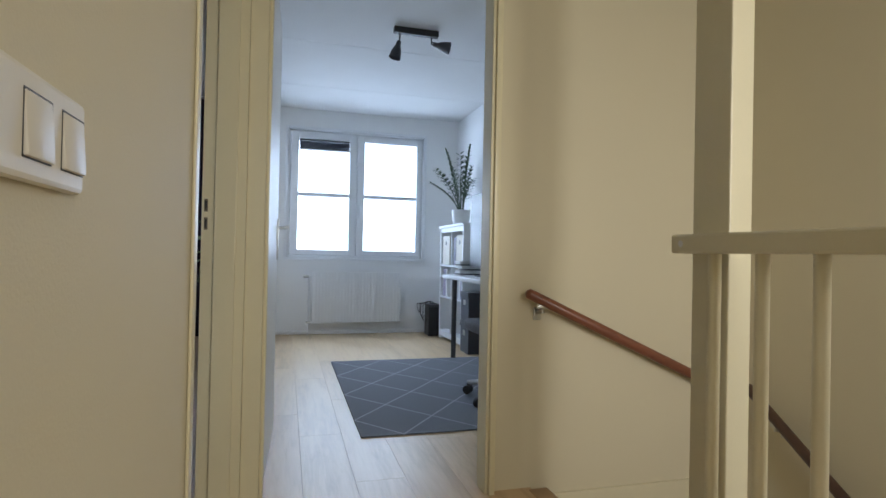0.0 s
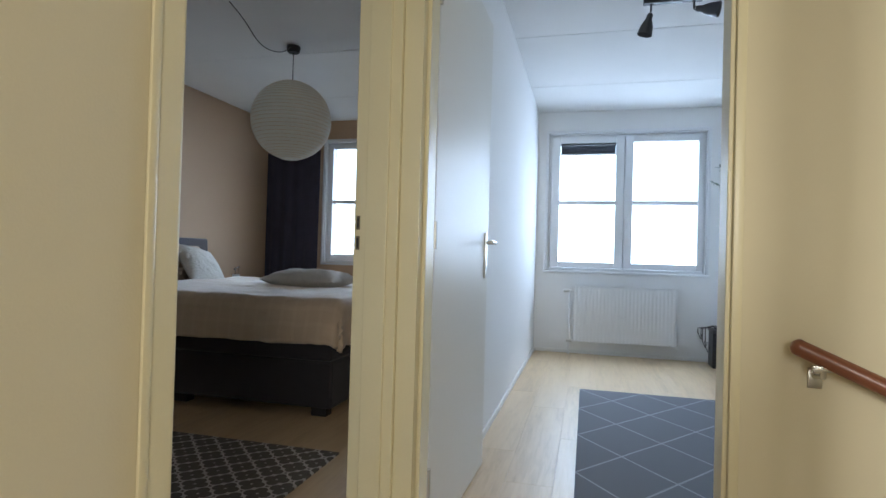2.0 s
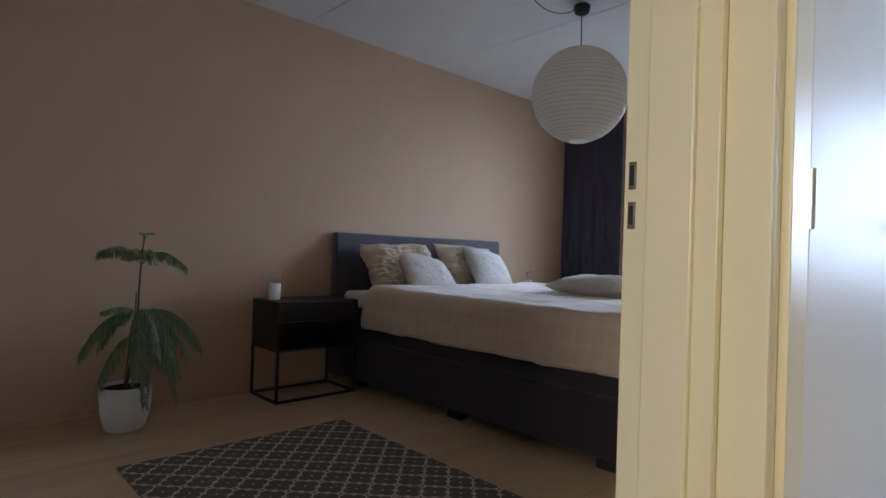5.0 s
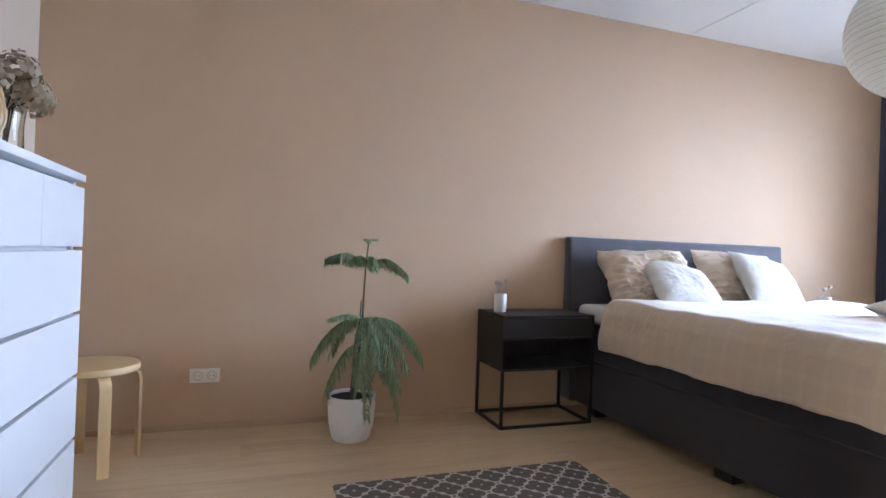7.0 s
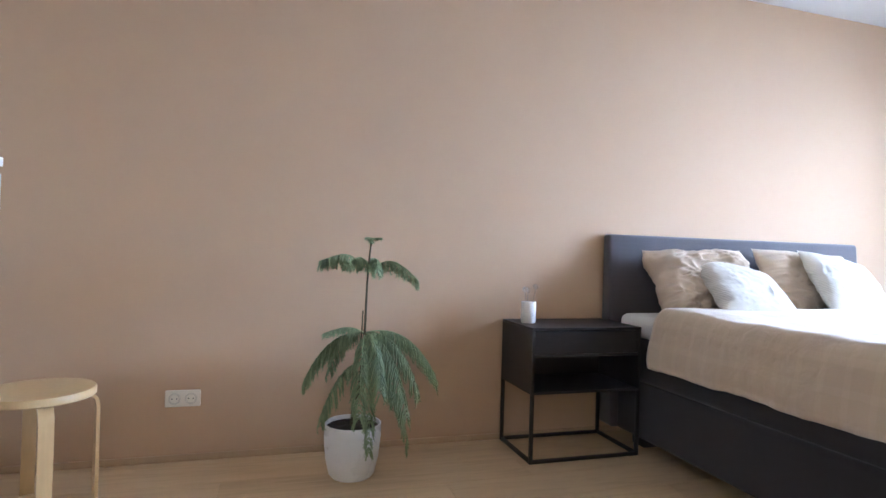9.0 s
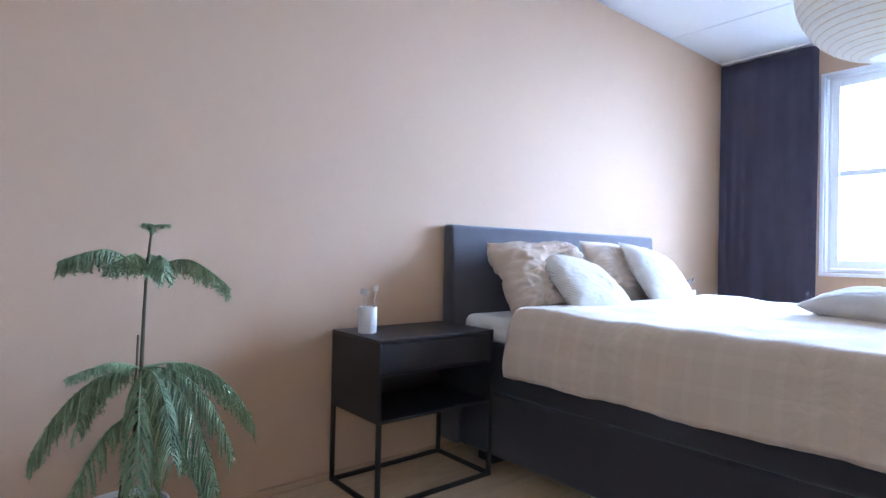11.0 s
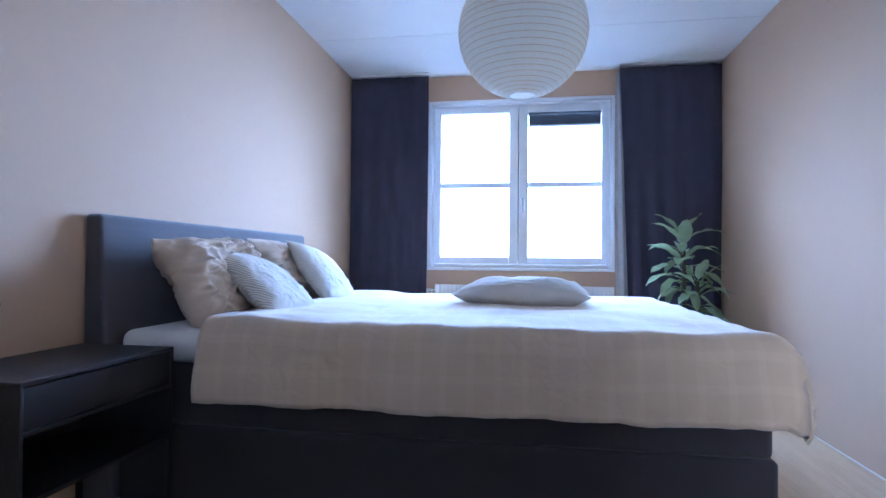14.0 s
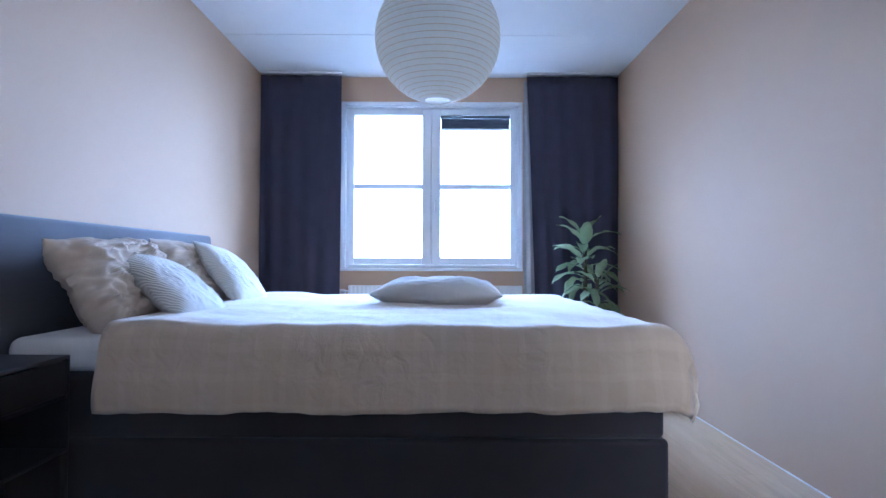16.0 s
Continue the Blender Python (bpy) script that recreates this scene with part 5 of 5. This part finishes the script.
curtain(2.29, 3.075, "floor-length charcoal curtain in the corner behind the plant", 6.0, (2.272, 2.42), 0.10)


def radiator(x0, x1, z0, z1, label):
    y1 = YF - 0.03
    y0 = y1 - 0.07
    root = thing("radiator", ((x0 + x1) / 2, y1, z0), label, "radiator")
    n = int((x1 - x0) / 0.035)
    p = (x1 - x0) / n
    line = [(x0, y0 + 0.003)]
    for i in range(n):
        a = x0 + i * p
        line += [(a + 0.004, y0 + 0.003), (a + 0.010, y0), (a + p - 0.010, y0), (a + p - 0.004, y0 + 0.003)]
    line.append((x1, y0 + 0.003))
    bm = bmesh.new()
    levels = ((z0, 0.012), (z0 + 0.02, 0.0), (z1 - 0.02, 0.0), (z1, 0.012))
    grid = [[bm.verts.new((x, max(y, y0 + 0.003) if k in (0, 3) else y, z)) for k, (z, d) in enumerate(levels)] for x, y in line]
    back = [[bm.verts.new((x, y0 + 0.016, z)) for z in (z0, z1)] for x in (x0, x1)]
    for a, b in zip(grid, grid[1:]):
        for k in range(3):
            bm.faces.new((a[k], b[k], b[k + 1], a[k + 1]))
    bm.faces.new([back[0][0], back[0][1], back[1][1], back[1][0]])
    part("front_panel", bm, RADIATOR, root)
    part("back_panel", boxes(((x0, y1 - 0.012, z0), (x1, y1, z1)), bevel=0.003), RADIATOR, root)
    for xa, xb in ((x0 - 0.002, x0 + 0.003), (x1 - 0.003, x1 + 0.002)):
        part("side_cover", boxes(((xa, y0 + 0.004, z0), (xb, y1, z1))), RADIATOR, root)
    bm = bmesh.new()
    for i in range(int((x1 - x0) / 0.02)):
        slab(bm, (x0 + 0.006 + i * 0.02, y0 + 0.016, z1 - 0.004), (x0 + 0.018 + i * 0.02, y1 - 0.012, z1))
    part("top_grille", bm, RADIATOR, root)
    part("wall_bracket", boxes(((x0 + 0.15, y1, z0 + 0.1), (x0 + 0.18, YF, z1 - 0.1)), ((x1 - 0.18, y1, z0 + 0.1), (x1 - 0.15, YF, z1 - 0.1))), RADIATOR, root)
    bm = bmesh.new()
    yc = (y0 + y1) / 2
    tube(bm, [(x0, yc, z1 - 0.05), (x0 - 0.03, yc, z1 - 0.05), (x0 - 0.035, yc, z1 - 0.06), (x0 - 0.035, yc, 0.0)], 0.008, 8)
    pipe = part("supply_pipe", bm, RADIATOR, root, "white painted pipe")
    bm = bmesh.new()
    tube(bm, [(x0 - 0.035, yc, z1 - 0.05), (x0 - 0.095, yc, z1 - 0.05)], [0.015, 0.018], 12)
    tube(bm, [(x0 - 0.06, yc, z0 + 0.0), (x0 - 0.005, yc, z0 + 0.0)], 0.014, 12)
    part("valve", bm, STEEL, pipe, "steel and white valve")


radiator(0.77, 2.255, 0.14, 0.715, "white panel radiator below the bedroom window")
radiator(3.605, 4.605, 0.14, 0.705, "white panel radiator below the study window")


# ---------- study ----------
def spot_bar():
    c = Vector((4.183, 2.05, H))
    root = thing("ceiling_spot_bar", c, "dark grey ceiling bar with two swivelled spotlights", "ceiling spotlight")
    bar = part("bar", boxes(((4.02, 2.03, H - 0.045), (4.345, 2.075, H - 0.0005)), bevel=0.004), GREY_METAL, root)
    for x, aim in ((4.063, Vector((-0.25, 0.05, -1))), (4.297, Vector((1.0, -0.35, -0.28)))):
        a = aim.normalized()
        j = Vector((x, 2.052, H - 0.045))
        k = j + Vector((0, 0, -0.045))
        bm = bmesh.new()
        tube(bm, [j, k], 0.006, 8)
        side = a.cross(Vector((0, 1, 0))).normalized() if abs(a.y) < 0.9 else Vector((1, 0, 0))
        for sg in (-1, 1):
            w = Vector((0, 1, 0)) * 0.02 * sg
            tube(bm, [k + Vector((0, 0, 0.012)), k + w + Vector((0, 0, 0.004)), k + w + a * 0.035], 0.0028, 6)
        yoke = part("yoke", bm, GREY_METAL, root)
        bm = bmesh.new()
        prof = [(0.0, 0.012), (0.014, 0.012), (0.017, 0.02), (0.018, 0.045), (0.026, 0.06), (0.036, 0.09), (0.041, 0.125), (0.044, 0.135), (0.042, 0.137), (0.037, 0.12), (0.022, 0.07), (0.0, 0.065)]
        turned(bm, prof, (0, 0, 0), 24)
        q = Vector((0, 0, 1)).rotation_difference(a).to_matrix().to_4x4()
        bmesh.ops.transform(bm, matrix=Matrix.Translation(k) @ q, verts=bm.verts)
        head = part("spot_head", bm, GREY_METAL, yoke)
        bm = bmesh.new()
        turned(bm, [(0.0, 0.09), (0.025, 0.088), (0.026, 0.08), (0.0, 0.075)], (0, 0, 0), 16)
        bmesh.ops.transform(bm, matrix=Matrix.Translation(k) @ q, verts=bm.verts)
        # the bulb goes with its head
        ob = part("bulb", bm, CERAMIC, yoke, "frosted bulb, switched off")


spot_bar()


def bookcase():
    x0, x1, y0, y1, zt = 4.985, 5.295, 3.34, 4.17, 1.245
    root = thing("bookcase", ((x0 + x1) / 2, (y0 + y1) / 2, 0), "white bookcase with file boxes and folders", "bookcase")
    part("side_panel", boxes(((x0, y0, 0), (x1, y0 + 0.03, zt - 0.025)), bevel=0.002), LACQUER, root)
    part("side_panel", boxes(((x0, y1 - 0.03, 0), (x1, y1, zt - 0.025)), bevel=0.002), LACQUER, root)
    part("top", boxes(((x0 - 0.015, y0 - 0.015, zt - 0.025), (x1, y1 + 0.015, zt)), bevel=0.003), LACQUER, root)
    part("frieze", boxes(((x0 + 0.004, y0 + 0.03, zt - 0.075), (x0 + 0.022, y1 - 0.03, zt - 0.026)), bevel=0.001), LACQUER, root)
    part("back_panel", boxes(((x1 - 0.01, y0 + 0.03, 0.06), (x1, y1 - 0.03, zt - 0.03))), LACQUER, root)
    for z in (0.08, 0.46, 0.80):
        part("shelf", boxes(((x0 + 0.004, y0 + 0.03, z), (x1 - 0.01, y1 - 0.03, z + 0.02)), bevel=0.001), LACQUER, root)
    ym = (y0 + y1) / 2
    part("divider", boxes(((x0 + 0.004, ym - 0.01, 0.10), (x1 - 0.01, ym + 0.01, 0.46)), ((x0 + 0.004, ym - 0.01, 0.48), (x1 - 0.01, ym + 0.01, 0.80)), ((x0 + 0.004, ym - 0.01, 0.82), (x1 - 0.01, ym + 0.01, zt - 0.03)), bevel=0.001), LACQUER, root)
    part("skirting_rail", boxes(((x0 + 0.004, y0 + 0.03, 0.04), (x0 + 0.02, y1 - 0.03, 0.079)), bevel=0.001), LACQUER, root)
    for ya, yb in ((y0 + 0.05, ym - 0.14), (ym + 0.10, y1 - 0.05)):
        box_ = thing("file_box", (x0 + 0.15, (ya + yb) / 2, 0.82), "cream cardboard file box with a finger hole on the shelf", "file box", "cream file boxes")
        body = part("body", boxes(((x0 + 0.015, ya, 0.8205), (x1 - 0.03, yb, 1.13)), bevel=0.003), CREAM_BOX, box_)
        part("label_holder", boxes(((x0 + 0.012, (ya + yb) / 2 - 0.02, 1.035), (x0 + 0.016, (ya + yb) / 2 + 0.02, 1.075))), BLACK_PLASTIC, body)
    for k, (yc, z, m) in enumerate(((ym + 0.05, 0.8205, BLACK_PLASTIC), (ym - 0.06, 0.8205, BINDER), (ym - 0.11, 0.8205, BLACK_PLASTIC), (y1 - 0.10, 0.4805, BINDER), (y1 - 0.15, 0.4805, BINDER), (y1 - 0.20, 0.4805, PAPER_WHITE), (y0 + 0.16, 0.4805, PAPER_WHITE), (y0 + 0.12, 0.4805, BINDER))):
        f = thing("ring_binder", (x0 + 0.15, yc, z), "upright ring binder on the white shelf", "binder", "binders")
        part("cover", boxes(((x0 + 0.02, yc - 0.02, z), (x1 - 0.03, yc + 0.02, z + 0.29)), bevel=0.002), m, f)


bookcase()


def zz_plant(x, y, z):
    rng = random.Random(12)
    root = thing("potted_zz_plant", (x, y, z), "dark green zz plant in a white pot on the bookcase", "potted plant")
    pot(root, Vector((x, y, z)), 0.098, 0.165, CERAMIC)
    # way of each frond (degrees), lean outwards, length
    for deg, lean, length in ((205, 0.62, 0.52), (160, 0.20, 0.72), (250, 0.30, 0.66), (300, 0.42, 0.74), (340, 0.22, 0.62), (20, 0.20, 0.55), (100, 0.35, 0.60), (70, 0.45, 0.50), (190, 0.85, 0.40), (270, 0.75, 0.42)):
        a = radians(deg + rng.uniform(-8, 8))
        out = Vector((math.cos(a), math.sin(a), 0))
        if x + out.x * lean * length > XE - 0.06:
            lean *= 0.3
        pts = []
        n = 22
        for i in range(n + 1):
            s = i / n
            pts.append(Vector((x, y, z + 0.13)) + out * (0.025 + lean * length * s ** 1.5) + Vector((0, 0, length * s * (1 - 0.30 * lean * s))))
        bm = bmesh.new()
        tube(bm, pts, [0.0075 - 0.0055 * i / n for i in range(n + 1)], 6)
        st = part("plant_stem", bm, DARK_LEAF, root)
        side = out.cross(Vector((0, 0, 1))).normalized()
        side.rotate(Matrix.Rotation(rng.uniform(-0.9, 0.9), 3, "Z"))
        bm = bmesh.new()
        for i in range(7, n + 1):
            d = (pts[i] - pts[i - 1]).normalized()
            sg = 1 if i % 2 else -1
            for w in ((sg, -sg) if i < n else (sg,)):
                way = (side * w + d * (0.35 + 0.5 * (i / n) ** 2)).normalized()
                broad_leaf(bm, pts[i] if w == sg else pts[i].lerp(pts[i - 1], 0.4), way, rng.uniform(0.062, 0.085) * (1.05 - 0.3 * (i / n) ** 3), 0.026, 0.12, rng.uniform(-0.3, 0.3), 5)
        part("leafy_stem", bm, DARK_LEAF, st)


zz_plant(5.12, 3.86, 1.245)


def desk():
    root = thing("desk", (5.0, 2.3, 0), "white desk with grey tubular legs along the study wall", "desk")
    part("desktop", boxes(((4.70, 1.55, 0.715), (5.29, 3.08, 0.75)), bevel=0.003), LACQUER, root)
    for x, y in ((4.785, 2.95), (5.22, 2.95), (4.785, 1.68), (5.22, 1.68)):
        bm = bmesh.new()
        tube(bm, [(x, y, 0.009), (x, y, 0.715)], 0.022, 16)
        part("leg", bm, GREY_METAL, root)
    scr = thing("monitor", (5.08, 2.60, 0.75), "black flat monitor on the desk, seen edge-on", "monitor")
    part("screen", boxes(((4.885, 2.22, 0.84), (4.92, 2.80, 1.44)), bevel=0.006), BLACK_PLASTIC, scr)
    part("bezel", boxes(((4.877, 2.21, 0.83), (4.8845, 2.81, 1.45)), bevel=0.003), BLACK_PLASTIC, scr)
    part("stand", boxes(((4.922, 2.47, 0.755), (4.945, 2.53, 1.1)), ((4.855, 2.38, 0.7505), (5.035, 2.62, 0.762)), bevel=0.003), GREY_METAL, scr)
    stack = thing("paper_stack", (4.86, 2.95, 0.75), "untidy stack of papers and magazines on the desk", "papers")
    rng = random.Random(8)
    for k in range(9):
        dx, dy = rng.uniform(-0.02, 0.02), rng.uniform(-0.02, 0.02)
        part("sheet_bundle", boxes(((4.83 + dx, 2.88 + dy, 0.7505 + k * 0.014), (5.02 + dx, 3.05 + dy, 0.7605 + k * 0.014)), bevel=0.001), PAPER_WHITE if k % 3 else GREY_BOX, stack)
    for z, h in ((0.0, 0.30), (0.30, 0.28)):
        b = thing("storage_box", (5.10, 3.19, z), "dark grey cardboard storage box with a label holder", "storage box", "grey storage boxes")
        body = part("body", boxes(((4.97, 3.09, z + 0.0005), (5.28, 3.325, z + h - 0.04)), bevel=0.003), GREY_BOX, b)
        part("box_lid", boxes(((4.962, 3.085, z + h - 0.055), (5.285, 3.33, z + h - 0.001)), bevel=0.003), GREY_BOX, b)
        part("label_holder", boxes(((4.966, 3.18, z + h * 0.55), (4.971, 3.24, z + h * 0.72)), bevel=0.001), STEEL, body)


desk()


def office_chair():
    c = Vector((4.72, 1.50, 0.008))
    root = thing("office_chair", c, "black swivel office chair on castors at the desk", "office chair")
    bm = bmesh.new()
    tube(bm, [c + Vector((0, 0, 0.08)), c + Vector((0, 0, 0.42))], 0.025, 12)
    part("column", bm, STEEL, root)
    for k in range(5):
        a = radians(137 + 72 * k)
        d = Vector((math.cos(a), math.sin(a), 0))
        bm = bmesh.new()
        tube(bm, [c + d * 0.02 + Vector((0, 0, 0.115)), c + d * 0.29 + Vector((0, 0, 0.075))], [0.022, 0.014], 8)
        arm = part("base_arm", bm, STEEL, root)
        bm = bmesh.new()
        s = Vector((-d.y, d.x, 0))
        for sg in (-1, 1):
            w = c + d * 0.29 + s * 0.014 * sg + Vector((0, 0, 0.028))
            tube(bm, [w - s * 0.010, w + s * 0.010], 0.028, 16)
        tube(bm, [c + d * 0.29 + Vector((0, 0, 0.03)), c + d * 0.29 + Vector((0, 0, 0.08))], 0.008, 8)
        part("castor", bm, BLACK_PLASTIC, arm)
    part("seat", boxes((c + Vector((-0.24, -0.24, 0.42)), c + Vector((0.24, 0.24, 0.50))), bevel=0.03), BED_CLOTH, root)
    part("backrest", boxes((c + Vector((-0.20, -0.32, 0.56)), c + Vector((0.22, -0.26, 1.0))), bevel=0.02), BED_CLOTH, root)
    part("back_bar", boxes((c + Vector((-0.03, -0.30, 0.44)), c + Vector((0.03, -0.255, 0.62)))), BLACK_PLASTIC, root)


office_chair()


def bin_():
    c = Vector((4.955, 4.36, 0))
    root = thing("waste_bin", c, "black waste bin with cables beside the bookcase", "bin")
    bm = boxes((c + Vector((-0.065, -0.10, 0)), c + Vector((0.065, 0.10, 0.33))), bevel=0.012)
    part("body", bm, BLACK_PLASTIC, root)
    part("lid", boxes((c + Vector((-0.07, -0.105, 0.33)), c + Vector((0.07, 0.105, 0.36))), bevel=0.01), GREY_METAL, root)
    rng = random.Random(6)
    cab = thing("cable_bundle", c + Vector((0, 0, 0.36)), "loose black cables hanging over the bin", "cables")
    for k in range(4):
        bm = bmesh.new()
        p = c + Vector((rng.uniform(-0.04, 0.04), rng.uniform(-0.08, 0.0), 0.362))
        q = c + Vector((-0.12 - 0.02 * k, rng.uniform(-0.1, 0.02), 0.20 + 0.04 * k))
        pts = [p, p + Vector((-0.05, 0, 0.03)), Vector((q.x, q.y, 0.36)), q, q + Vector((0.025, 0.0, -0.06)), q + Vector((0.045, 0.01, -0.01))]
        tube(bm, pts, 0.004, 6)
        part("cable", bm, CABLE, cab)


bin_()


# ---------- laminate floor ----------
def laminate():
    base = single("floor", boxes(((-0.12, -1.42, -0.12), (3.14, YF + 0.3, -0.009)), ((3.14, -3.3, -0.12), (4.292, YF + 0.3, -0.009)), ((4.292, YS + 0.05, -0.12), (XE + 0.12, YF + 0.3, -0.009))), STAIR_WOOD, (0, 0, 0), "pale oak laminate floor, boards laid towards the windows", "floor", "structure", soft=False)
    wide, long_ = 0.209, 1.285
    shared = {}

    def board(w, l):
        key = (round(w, 3), round(l, 3))
        if key not in shared:
            bm = slab(bmesh.new(), (-w / 2 + 0.0003, -l / 2 + 0.0003, -0.008), (w / 2 - 0.0003, l / 2 - 0.0003, 0.0))
            top = [e for e in bm.edges if all(v.co.z > -0.001 for v in e.verts)]
            bmesh.ops.bevel(bm, geom=top, offset=0.0008, segments=1, affect="EDGES")
            me = bpy.data.meshes.new("floor_board")
            bm.to_mesh(me)
            bm.free()
            me.materials.append(OAK)
            shared[key] = me
        return shared[key]

    rng = random.Random(21)
    x = 0.062 - wide
    col = 0
    while x < XE:
        a, b = max(0.0, x), min(XE, x + wide)
        if b > 4.292 and a < 4.292:
            spans = [(a, min(b, 4.292), -3.2), (4.292, b, YS + 0.05)] if b > 4.292 else [(a, b, -3.2)]
        else:
            spans = [(a, b, -3.2 if b <= 4.293 else YS + 0.05)]
        south = -1.3 if b < 3.2 else -3.2
        spans = [(p, q, max(lo, south)) for p, q, lo in spans]
        start = -3.2 - (0.43 * (col % 3)) - rng.uniform(0, 0.2)
        for p, q, lo in spans:
            if q - p < 0.01:
                continue
            y = start
            while y < YF:
                y0, y1 = max(lo, y), min(YF, y + long_)
                if y1 - y0 > 0.02:
                    ob = new("floor_board", board(q - p, y1 - y0))
                    ob.location = ((p + q) / 2, (y0 + y1) / 2, 0)
                    ob.parent = base
                y += long_
        x += wide
        col += 1


laminate()
